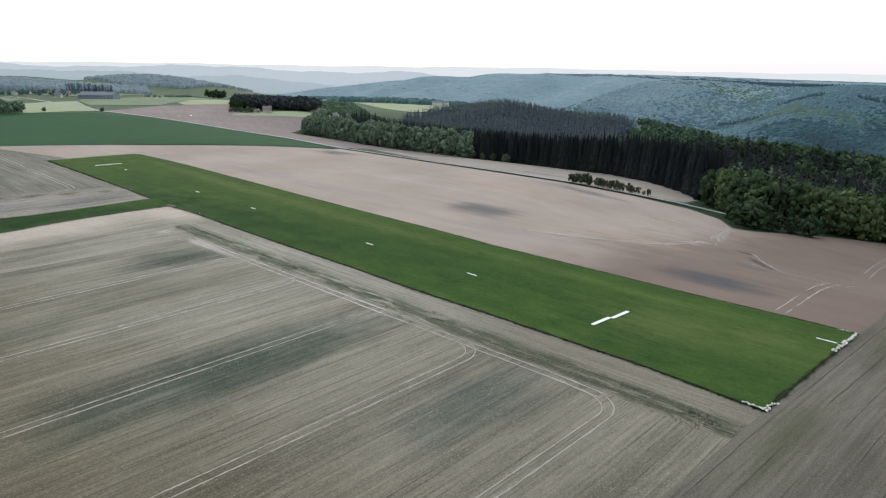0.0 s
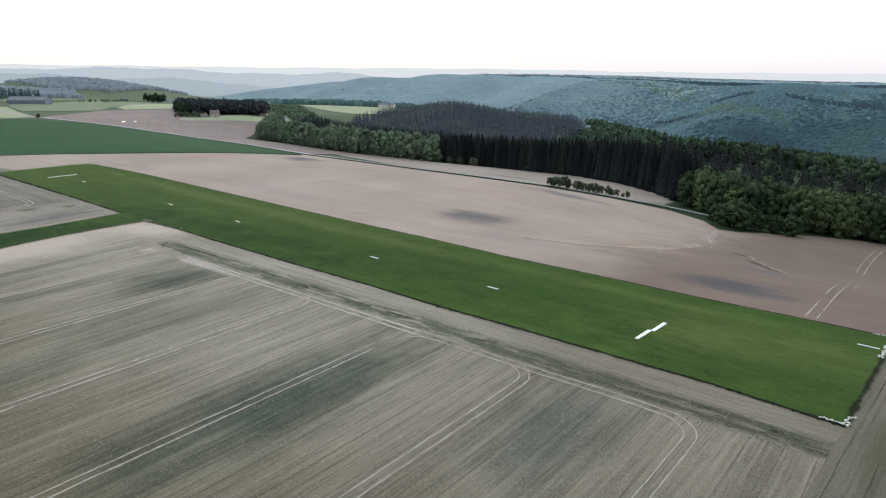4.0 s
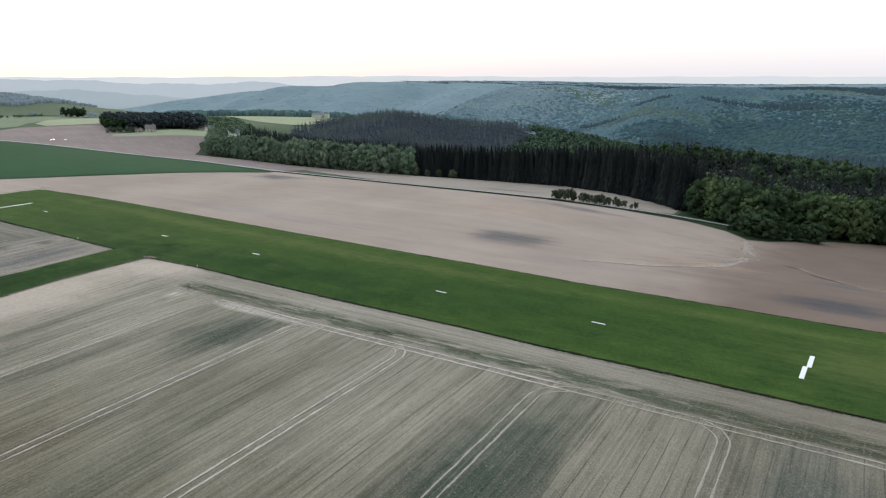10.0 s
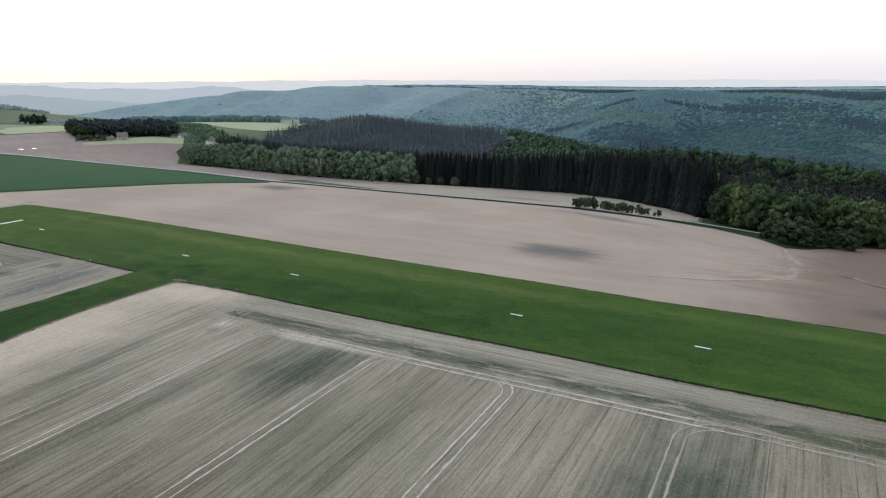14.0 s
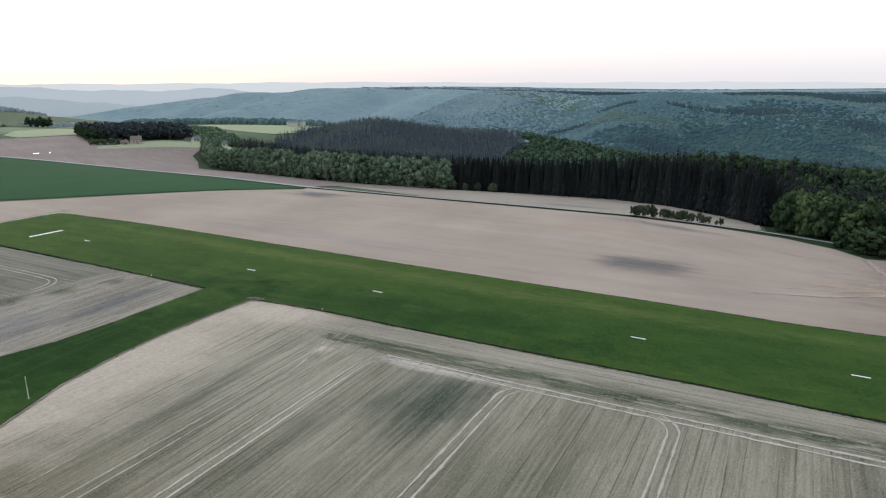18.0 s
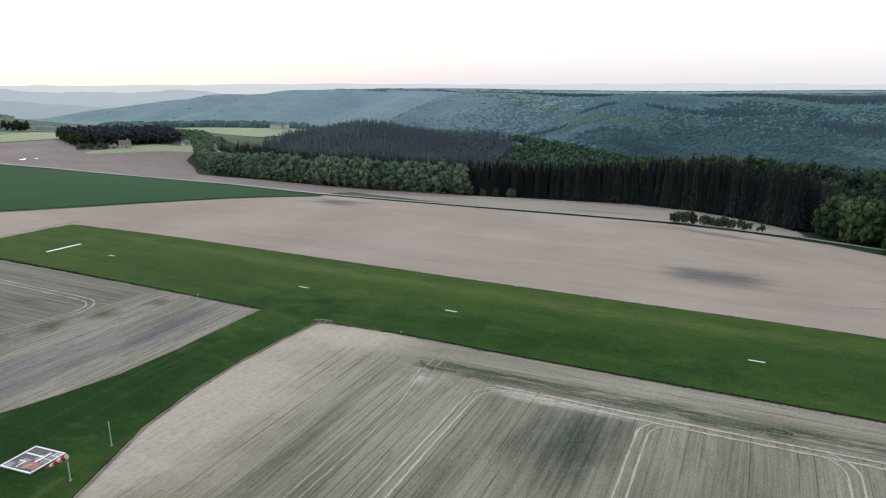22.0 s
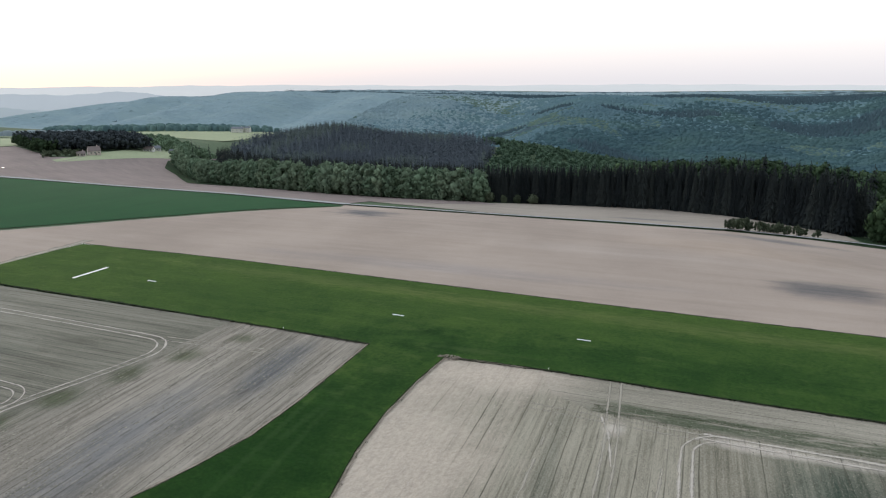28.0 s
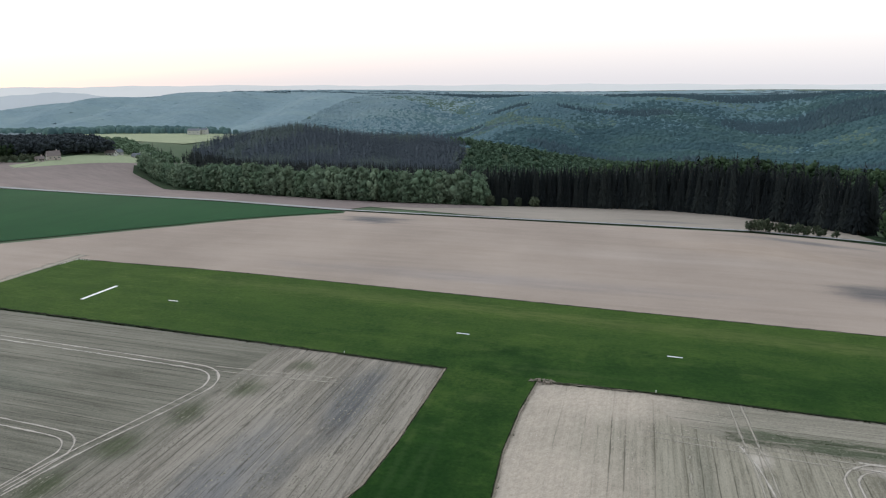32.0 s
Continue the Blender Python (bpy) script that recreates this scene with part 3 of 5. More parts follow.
    core.data.foreach_set("value", np.tile([0.0, 1.0, 0.0], len(pts)).astype(np.float32))
    return ob


# ---------------------------------------------------------------- ground
def graded(lo, a, b, hi, fine):
    """Grid lines, fine between a and b and wider outside."""
    mid = list(np.arange(a, b + 0.1, fine))
    out, c, s = [], b, fine
    while c < hi:
        s = min(s * 1.09, 75.0)
        c += s
        out.append(min(c, hi))
    left, c, s = [], a, fine
    while c > lo:
        s = min(s * 1.09, 75.0)
        c -= s
        left.append(max(c, lo))
    return np.array(left[::-1] + mid + out)


gx, gy = graded(-4950, -720, 60, 4950, 10.0), graded(-2500, -40, 460, 4950, 10.0)
XX, YY = np.meshgrid(gx, gy, indexing="ij")
ZZ = height(XX, YY)
nx, ny = XX.shape
idx = np.arange(nx * ny).reshape(nx, ny)
gf = np.stack([idx[:-1, :-1], idx[1:, :-1], idx[1:, 1:], idx[:-1, 1:]], -1).reshape(-1, 4)
ground = mesh_object("ground", np.stack([XX, YY, ZZ], -1).reshape(-1, 3).tolist(), gf.tolist(), [M_FLOOR], smooth=True)
tagged(ground, "rolling green land that reaches the hazy horizon", "ground", kind="structure")


def land(name, outline, material, label, category, lift=0.12, cell=20.0, ragged=0.0):
    return tagged(drape(name, outline, material, lift, cell, ragged), label, category, kind="structure")


# fields
NEAR_EDGE = [(-38.3, 106.6), (-60, 108.2), (-102, 108.3), (-126, 108.0), (-150, 108.8), (-176, 108.8), (-207, 109.0), (-225, 109.4), (-248, 110.2), (-270, 109.2)]
TAXI_EAST = [(-270, 109.2), (-270.6, 95), (-270.2, 80), (-268.5, 66), (-264.8, 50), (-261.3, 42), (-257, 32), (-252, 20), (-245, 2), (-238, -60), (-226, -170)]
TAXI_WEST = [(-290, 110.2), (-289.2, 95), (-288.4, 78), (-288.6, 64), (-291, 52), (-295, 38), (-303, 15), (-316, -60), (-335, -170)]
WEST_EDGE = [(-290, 110.2), (-341, 112.3), (-384, 113.6), (-449, 115)]
near_field = land("field_south", NEAR_EDGE + TAXI_EAST[1:] + [(-38.5, -170)], M_SOIL_NEAR, "drilled brown field with faint green sprouts and wheel tracks", "field", 0.10)
near_head = land("field_south_headland", NEAR_EDGE[:-1] + [(-243, 100), (-234, 95), (-214, 94.4), (-150, 93.8), (-38, 94.2)], M_SOIL_NEAR_HEAD, "pale headland with patches of green sprouts", "field", 0.13)
west_field = land("field_west", [(-330, 111.8), (-332, 80), (-338, 60), (-344, -60), (-347, -170), (-640, -170), (-640, 60), (-545, 100), (-449, 130), (-449, 114)], M_SOIL_WEST,
                  "grey-brown drilled field with curved wheel tracks", "field", 0.12)
west_head = land("field_west_headland", WEST_EDGE[:2] + [(-332.5, 112.2), (-333.5, 92), (-336, 76), (-340.5, 62), (-343, 46), (-345, 0), (-347, -60), (-350, -170)] + TAXI_WEST[::-1][:-1], M_SOIL_HEAD,
                 "pale cloddy headland with a grey damp patch", "field", 0.16, 12.0, 0.9)
east_field = land("field_east", [(-38.5, -170), (240, -170), (240, 345), (-38, 345), (-39.8, 160), (-38.5, 107)], M_SOIL_EAST,
                  "brown drilled field with rows at the end of the strip", "field", 0.2, 10.0)
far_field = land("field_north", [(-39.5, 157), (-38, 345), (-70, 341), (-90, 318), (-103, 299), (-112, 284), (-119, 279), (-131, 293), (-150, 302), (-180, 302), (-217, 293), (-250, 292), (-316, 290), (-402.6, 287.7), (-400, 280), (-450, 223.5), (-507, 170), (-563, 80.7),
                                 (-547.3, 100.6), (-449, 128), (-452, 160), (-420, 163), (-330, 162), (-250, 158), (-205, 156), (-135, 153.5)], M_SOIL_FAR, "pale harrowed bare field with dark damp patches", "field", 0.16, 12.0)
green_field = land("field_green", [(-406, 279), (-402, 285), (-430, 289.5), (-454, 293.5), (-495, 296), (-545, 295), (-590, 293.5), (-640, 289), (-710, 279), (-798.3, 254), (-838, 195), (-891.8, 63.4), (-785.3, -61.6), (-650.3, -40.4), (-542.1, 106.6), (-512, 171), (-455, 223.5)],
                   M_CROP_GREEN, "dark green field of young cereal", "field", 0.3, 15.0)
road_field = land("field_beyond_road", [(-404.9, 296), (-487.8, 305.5), (-590.7, 303.5), (-650.8, 298), (-720.4, 288), (-811.9, 272), (-908.6, 376.4), (-893.2, 461.9), (-766.8, 401.4), (-741.9, 422.4), (-725.9, 470.1), (-714.3, 490.9), (-696.1, 468.4), (-662, 428.2), (-624.8, 401.7), (-566.4, 353.3), (-497.3, 352.2), (-443.9, 344.4), (-398.2, 346.8), (-353.3, 360.1), (-335.6, 346.1), (-372.8, 323), (-401.2, 313.4)],
                  M_SOIL_ROAD, "ploughed reddish brown field beyond the lane", "field", 0.3, 15.0)
strip_field = land("field_by_wood", [(-330, 299), (-217, 303), (-176, 311), (-160, 318), (-163, 340), (-182, 362), (-212, 380), (-250, 396), (-295, 390), (-325, 374), (-381.1, 327.4), (-401.2, 313.4)],
                   M_SOIL_MEADOW, "narrow pale field strip along the wood", "field", 0.25, 12.0)
meadow_far = land("meadow_yellow", [(-899.1, 469), (-912.2, 407.2), (-963.4, 419.8), (-1028.2, 470.2), (-1089.4, 564.5), (-1067.9, 589.3)], M_CROP_LIGHT,
                  "light yellow-green meadow", "meadow", 0.4, 30.0)
meadow_lane = land("meadow_by_lane", [(-838, 199.2), (-815, 268), (-915.9, 285.5), (-1030.1, 310.9), (-992.7, 235)], M_CROP_LIGHT, "pale yellow meadow beside the lane", "meadow", 0.4, 30.0)
meadow_band = land("meadow_band", [(-919.8, 291.6), (-912.7, 374.3), (-968.5, 412.5), (-1087.5, 556.4), (-1158.8, 484), (-1082.1, 331), (-1035, 316)], M_CROP_PALE, "pale green meadow with hedges", "meadow", 0.4, 30.0)
meadow_house = land("meadow_by_house", [(-748, 388), (-732, 381), (-727, 413), (-721, 443), (-711, 489), (-699.4, 521.9), (-723.4, 541.8), (-783.7, 581.5), (-773, 499.9), (-761.8, 448.9)], M_CROP_LIGHT, "pale green meadow beside the farmhouse", "meadow", 0.4, 15.0)
meadow_tower = land("meadow_behind_wood", [(-925, 815), (-1043.3, 852), (-1264.4, 950.7), (-1020.8, 1034.3), (-950.1, 1009.9)], M_CROP_LIGHT, "pale meadow behind the wood", "meadow", 0.6, 30.0)
meadow_a = land("meadow_west", [(-1157.7, 575.9), (-1086.7, 617.6), (-1024.8, 720.3), (-1275.7, 839.1), (-1587.4, 774.9), (-1449.2, 573)], M_CROP_PALE, "pale green meadow", "meadow", 0.6, 40.0)
meadow_b = land("meadow_hill", [(-1180.3, 340.3), (-1209, 483.4), (-1449.6, 532.3), (-1670.6, 449.3), (-1531.1, 327.7)], M_CROP_PALE, "pale meadow near the village", "meadow", 0.6, 40.0)
meadow_c = land("meadow_village", [(-1011, 213.1), (-1090.7, 264), (-1191, 247.8), (-1291.9, 62.2), (-1031.9, 62.9)], M_CROP_PALE, "pale green meadow by the lane", "meadow", 0.6, 40.0)

FAR_EDGE = [(-450.5, 166.3), (-400, 167.0), (-372, 166.3), (-330, 164.3), (-290, 162.3), (-252, 160.5), (-203, 158.5), (-170, 157.5), (-140, 155.9), (-105, 156.9), (-78, 157.4), (-60, 158.3), (-39.7, 158.6)]
# the airstrip with its taxi lane: one sheet of mown grass a little proud of the soil
strip = land("grass_airstrip", NEAR_EDGE + TAXI_EAST[1:] + TAXI_WEST[::-1] + WEST_EDGE[1:] + [(-450, 130)] + FAR_EDGE,
             M_GRASS, "mown green grass airstrip with a taxi lane", "airstrip", 0.30, 12.0, 0.2)

# lane along the woods with green verges
LANE = [(-70, 372.2), (-86, 345), (-110, 316), (-131, 310), (-145, 311), (-161, 311.5), (-183, 307), (-217, 298.5), (-260, 298), (-316, 294.5), (-402.7, 291.8), (-487.6, 301), (-590.5, 298.6), (-650.6, 293.2), (-720.3, 283.3), (-811.9, 268), (-936.1, 272.8), (-1112.7, 273.1), (-1211, 257.9), (-1331.1, 269.4)]
tagged(ribbon("verge_lane", LANE[:12], 5.5, M_VERGE, 0.42, wobble=0.35), "rough green verge along the lane", "verge", kind="structure")
ribbon("lane_west", LANE[10:], 6.0, M_ASPHALT, 0.50, wobble=0.1)["kind"] = "structure"
tagged(ribbon("lane", LANE, 3.4, M_ASPHALT, 0.52, wobble=0.06), "narrow pale farm lane", "road", kind="structure")
tagged(ribbon("farm_track", [(-722.6, 295.3), (-717, 336.3), (-728.2, 372.3), (-740.9, 403.7), (-758, 438.7)], 3.0, M_TRACK, 0.5, wobble=0.2), "pale unpaved track to the farmhouse", "track", kind="structure")
tagged(land("bank_wood_edge", [(-529.5, 351.6), (-568.5, 352.4), (-627, 402.8), (-664.2, 429.3), (-699.2, 469.4), (-687.7, 476.7), (-653.8, 442.9), (-623.2, 418.7), (-564.9, 369.3)], M_VERGE,
            "green grassy bank below the wood", "verge", 0.55, 12.0))
tagged(land("verge_wood_corner", [(-36, 346), (-70, 343), (-90, 320), (-103, 301), (-112, 286), (-119, 281), (-131, 295), (-150, 304), (-180, 304), (-176, 311), (-158, 317), (-162, 342), (-150, 345), (-100, 335), (-60, 365), (-30, 365.2)], M_VERGE,
            "green verge below the wood corner, with shade in its colour", "verge", 0.2, 10.0))
puddle_line = ((-722.5, 315.3, 1.7), (-722.2, 326.9, 1.1))
for px, py, r in puddle_line:
    ring = [(px + r * 0.6 * math.cos(a) * (1 + 0.2 * math.sin(3 * a)), py + r * 1.6 * math.sin(a)) for a in np.linspace(0, 2 * math.pi, 18, endpoint=False)]
    tagged(drape("puddle", ring, M_WATER, 0.62, 50.0), "bright puddle of rain water on the farm track", "puddle", "puddles on the track", "")


# ---------------------------------------------------------------- wheel tracks and worn lines in the fields
def arc(cx, cy, r, a0, a1, n=8):
    return [(cx + r * math.cos(radians(a0 + (a1 - a0) * i / n)), cy + r * math.sin(radians(a0 + (a1 - a0) * i / n))) for i in range(n + 1)]


def offset(line, d):
    out = []
    for i, p in enumerate(line):
        a, b = Vector(line[max(i - 1, 0)]), Vector(line[min(i + 1, len(line) - 1)])
        t = (b - a).normalized()
        out.append((p[0] - t.y * d, p[1] + t.x * d))
    return out


def tracks(line, owner, lift, gauge=2.0, width=0.5, gap=0.0, seed=0.0, material=None):
    """The two wheel tracks of a sprayer lane."""
    for _ in range(2):
        cut = [line[0]]
        for p, q in zip(line[:-1], line[1:]):
            cut += [(p[0] * 0.75 + q[0] * 0.25, p[1] * 0.75 + q[1] * 0.25), (p[0] * 0.25 + q[0] * 0.75, p[1] * 0.25 + q[1] * 0.75)]
        line = cut + [line[-1]]
    for k, s in enumerate((-1, 1)):
        ribbon("wheel_track", offset(line, s * gauge / 2), width, material or M_TRACK, lift, owner, 0.9, 0.9, seed + 3.1 * k, gap)


HEAD = 92.7
tracks([(-214, HEAD - 0.2), (-180, HEAD - 0.6), (-150, HEAD - 0.3), (-117, HEAD)], near_field, 0.17, 1.9, 1.15, 0.0, 0.0, M_TRACK_PALE)
tracks([(-117, HEAD), (-100, HEAD + 0.1), (-86, HEAD + 0.2), (-70, HEAD + 0.5), (-60, HEAD + 0.1)], near_field, 0.17, 1.8, 0.95, 0.0, 2.0)
# lanes that swing into the headland, to the east or to the west in turn
for x0, side, seed in ((-216.3, 1, 1), (-183.4, 1, 2), (-151.2, -1, 3), (-119.6, 1, 4), (-86.7, -1, 5), (-55.7, -1, 6)):
    r = 6.5
    if side > 0:
        bend = arc(x0 + r, HEAD - r, r, 180, 95)
    else:
        bend = arc(x0 - r, HEAD - r, r, 0, 85)
    stem = [(x0 + (HEAD - r - y) * 0.05, y) for y in (-165, -100, -55, -20, 20, 50, 70)]
    tracks(stem + bend, near_field, 0.155, 1.9, 0.85 if seed < 5 else 0.7, 0.0, seed * 7.0, M_TRACK_PALE if seed < 4 else M_TRACK)
tracks([(-231.8, 109.5), (-230.5, 99), (-229.5, 91), (-228.4, 83), (-226.8, 60), (-225, 10), (-222, -60)], near_field, 0.16, 2.2, 0.8, 0.0, 60.0)
ribbon("wheel_track", [(-232.0, 94), (-229.4, 87), (-227.3, 77)], 0.8, M_TRACK_PALE, 0.158, near_field, 0.9, 1.2, 61.0)
ribbon("wheel_track", [(-240, 88), (-239, 62), (-236, 36), (-232, -10)], 0.7, M_TRACK, 0.15, near_field, 0.9, 1.2, 63.0, 0.8)
ribbon("wheel_track", [(-219.5, 86), (-219.5, 60), (-217, 30), (-214, -10)], 0.8, M_TRACK, 0.15, near_field, 0.9, 1.2, 66.0, 0.8)
tracks([(-247, 93.5), (-232, 92.6), (-214, 92)], near_field, 0.16, 2.0, 0.6, 0.7, 71.0)
tracks([(-640, 99.5), (-404, 97.2), (-351, 96.0)] + arc(-344, 87, 8.6, 85, -8) + [(-337.6, 74), (-341, 60), (-343, 46), (-346, 0), (-349, -60), (-352, -165)], west_field, 0.22, 2.0, 0.9, 0.0, 20.0, M_TRACK_PALE)
tracks([(-640, 65), (-420, 64.5), (-360, 63.4)] + arc(-350, 56, 7.0, 85, 10) + [(-343.6, 46)], west_field, 0.21, 2.0, 0.8, 0.0, 25.0, M_TRACK_PALE)
tracks([(-340, 96), (-322, 97), (-310, 98)], west_head, 0.20, 2.2, 0.8, 0.3, 31.0)
# pale trodden lines in the bare field beyond the strip
ribbon("wheel_track", [(-119, 276), (-116, 264), (-112.5, 250), (-112, 241), (-111.8, 226), (-112, 209), (-115, 200)], 6.5, M_TRODDEN, 0.20, far_field, 1.0, 0.8, 43.0)
ribbon("wheel_track", [(-118, 270), (-115, 256), (-110, 248), (-108, 240)], 4.5, M_TRODDEN, 0.23, far_field, 1.0, 0.8, 42.0)
ribbon("wheel_track", [(-117, 262), (-113, 246), (-114, 232), (-118, 222), (-126, 214)], 3.6, M_TRODDEN, 0.21, far_field, 1.0, 1.0, 44.0)
ribbon("wheel_track", [(-112, 209), (-118, 196), (-130, 186), (-150, 180)], 3.0, M_TRODDEN, 0.22, far_field, 1.0, 1.0, 51.0)
for k, line in enumerate(([(-119, 236), (-124, 228), (-133, 222)], [(-120, 248), (-126, 240), (-136, 235)], [(-116, 214), (-124, 204), (-136, 199)], [(-119, 256), (-128, 250), (-140, 247)],
                          [(-117, 205), (-128, 195), (-142, 190)], [(-121, 266), (-132, 262), (-146, 260)])):
    ribbon("wheel_track", line, 1.8 - 0.1 * k, M_TRODDEN, 0.205, far_field, 0.8, 1.2, 3.0 + 5 * k)
# a washed-out gully, then the wheel lane to the strip
GULLY = [(-112, 248), (-105.4, 247), (-96, 239), (-88, 226), (-76, 208)]
ribbon("damp_streak", GULLY, 6.0, M_DAMP, 0.20, far_field, 0.8, 1.0, 21.0)
ribbon("wheel_track", offset(GULLY[1:], 2.6), 2.2, M_TRODDEN, 0.215, far_field, 0.8, 1.2, 23.0)
ribbon("wheel_track", [(-84, 212), (-78, 208.5), (-72, 209.5), (-64, 209), (-57, 207)], 3.0, M_TRODDEN, 0.21, far_field, 0.8, 0.8, 25.0)
tracks([(-59, 208), (-57.5, 190), (-56.5, 161)], far_field, 0.20, 2.4, 0.9, 0.7, 47.0, M_TRODDEN)
tracks([(-57, 207), (-61, 240), (-64.5, 278), (-66, 320)], far_field, 0.20, 2.4, 0.8, 0.7, 48.0, M_TRODDEN)
ribbon("wheel_track", [(-449.5, 118), (-452, 140), (-453.5, 172)], 7.0, M_TRACK, 0.20, far_field, 2.0, 0.5, 55.0)
# stony margins where the grass meets the soil, and the shadow line of the grass edge, laid as dark strips
ribbon("soil_margin", offset(TAXI_EAST[:-1], 0.3), 0.8, M_MARGIN, 0.34, near_field, 0.6, 0.6, 80.0)
ribbon("soil_margin", [(-270, 109.2), (-262, 109.6), (-250, 110.0)], 1.2, M_MARGIN, 0.34, near_field, 0.6, 0.6, 81.0)
ribbon("soil_margin", offset(TAXI_WEST[:-1], -0.4), 1.2, M_MARGIN, 0.34, west_head, 0.6, 0.6, 82.0)
for line, w, sd in ((NEAR_EDGE, 0.9, 83.0), (WEST_EDGE, 1.4, 84.0), (FAR_EDGE, 0.9, 85.0), ([(-38.6, 107), (-39.6, 158)], 1.4, 86.0), (TAXI_EAST[:-1], 0.4, 87.0), (TAXI_WEST[:-1], 0.35, 88.0)):
    ribbon("grass_rim_shade", line, w, M_RIM_SHADE, 0.36, strip, 0.5, 1.0, sd)


# ---------------------------------------------------------------- trees
def conifer_mesh(seed, tiers=15, arms=9, h=1.0, r=0.17, low=0.10):
    """Spruce crown of unit height: whorls of slim drooping boughs of uneven length. Returns vertices and faces."""
    g = np.random.default_rng(seed)
    vs, fs = [], []
    top = 1.0 - low
    for k in range(tiers):
        f = (k / (tiers - 1)) ** 0.92
        rad = r * (1 - f) ** 0.72 * g.uniform(0.82, 1.15) + 0.010
        for j in range(arms):
            a = 2 * math.pi * (j + g.uniform(-0.45, 0.45)) / arms + k * 0.7
            rr = rad * g.uniform(0.50, 1.18)
            z = low + top * 0.95 * f + g.uniform(-0.6, 0.6) * top / tiers
            w = rr * g.uniform(0.13, 0.25) + 0.004
            ca, sa = math.cos(a), math.sin(a)
            dz = rr * g.uniform(0.35, 1.1)
            i = len(vs)
            vs += [(0, 0, z + 0.03), (ca * rr * 0.55 - sa * w, sa * rr * 0.55 + ca * w, z - dz * 0.5 - 0.012), (ca * rr * 0.6, sa * rr * 0.6, z - dz * 0.25 + 0.012),
                   (ca * rr * 0.55 + sa * w, sa * rr * 0.55 - ca * w, z - dz * 0.5 - 0.012), (ca * rr, sa * rr, z - dz)]
            fs += [(i, i + 1, i + 2), (i, i + 2, i + 3), (i + 1, i + 4, i + 2), (i + 2, i + 4, i + 3)]
    i = len(vs)
    vs += [(0.006, 0, 0.90), (-0.004, 0.006, 0.90), (-0.004, -0.006, 0.90), (0, 0, 1.02)]
    fs += [(i, i + 1, i + 3), (i + 1, i + 2, i + 3), (i + 2, i, i + 3)]
    return np.array(vs), fs


def ball(level):
    bm = bmesh.new()
    bmesh.ops.create_icosphere(bm, subdivisions=level, radius=1.0)
    bm.verts.ensure_lookup_table()
    out = np.array([v.co[:] for v in bm.verts]), np.array([[v.index for v in f.verts] for f in bm.faces])
    bm.free()
    return out


BALLS = {level: ball(level) for level in (1, 2)}


def broad_mesh(seed, lobes=12, per=60, leaf=0.03, wide=0.36, low=0.12, level=2):
    """Broadleaf crown of unit height: billowing uneven lobes round a domed middle, ragged with leaf sprays."""
    g = np.random.default_rng(seed)
    vs, fs, n = [], [], 0
    bv, bf = BALLS[level]
    mid = low + 0.52 * (1 - low)
    for b in range(lobes):
        if b == 0:
            c, br = np.array([0, 0, mid]), wide * 0.62
        else:
            a, el = b * 2.39996 + g.uniform(-0.5, 0.5), math.asin(max(-1.0, min(1.0, -0.95 + 1.9 * b / lobes + g.uniform(-0.12, 0.12))))
            br = wide * g.uniform(0.25, 0.43)
            reach = g.uniform(0.80, 1.08)
            c = np.array([(wide - br * 0.8) * reach * math.cos(el) * math.cos(a), (wide - br * 0.8) * reach * math.cos(el) * math.sin(a),
                          mid + (0.5 * (1 - low) - br * 0.75) * reach * math.sin(el)])
        rough = 1 + g.uniform(-0.34, 0.26, (len(bv), 1))
        vs.append(c + bv * br * 0.74 * rough * (1, 1, 0.95 if b else 1.25))
        fs.append(bf + n)
        n += len(bv)
        k = per if b else per // 2
        d = g.normal(size=(k, 3))
        d /= np.linalg.norm(d, axis=1)[:, None]
        p = c + d * br * g.uniform(0.62, 1.24, (k, 1)) * (1, 1, 0.95 if b else 1.25)
        u = np.cross(d + g.normal(size=(k, 3)) * 0.7, g.normal(size=(k, 3)))
        u /= np.linalg.norm(u, axis=1)[:, None]
        v = np.cross(d + g.normal(size=(k, 3)) * 0.3, u)
        sz = leaf * g.uniform(0.5, 1.3, (k, 1))
        q = np.stack([p - u * sz, p + v * sz * 0.8, p + u * sz, p - v * sz * 0.8 + d * sz * 0.4], 1).reshape(-1, 3)
        i = n + 4 * np.arange(k)[:, None]
        vs.append(q)
        fs.append(np.concatenate([i + (0, 1, 2), i + (0, 2, 3)]))
        n += 4 * k
    return np.concatenate(vs), np.concatenate(fs).tolist()


def trunk_mesh(seed, top=0.8, r=0.012, limbs=5):
    bm = bmesh.new()
    g = random.Random(seed)
    bm_rod(bm, (0, 0, -0.03), (0, 0, top * 0.45), r * 1.25, r * 0.8, 6)
    bm_rod(bm, (0, 0, top * 0.45), (g.uniform(-0.02, 0.02), g.uniform(-0.02, 0.02), top), r * 0.8, r * 0.3, 5)
    for k in range(limbs):
        a, z = g.uniform(0, 6.28), g.uniform(0.25, 0.6)
        bm_rod(bm, (0, 0, z), (0.17 * math.cos(a), 0.17 * math.sin(a), z + 0.2), r * 0.45, r * 0.15, 4)
    me = bpy.data.meshes.new("trunk")
    bm.to_mesh(me)
    bm.free()
    me.materials.append(M_BARK)
    return me


def as_mesh(name, vf, material, smooth=True):
    me = bpy.data.meshes.new(name)
    me.from_pydata(vf[0].tolist(), [], vf[1])
    if smooth:
        me.shade_smooth()
    me.materials.append(material)
    return me


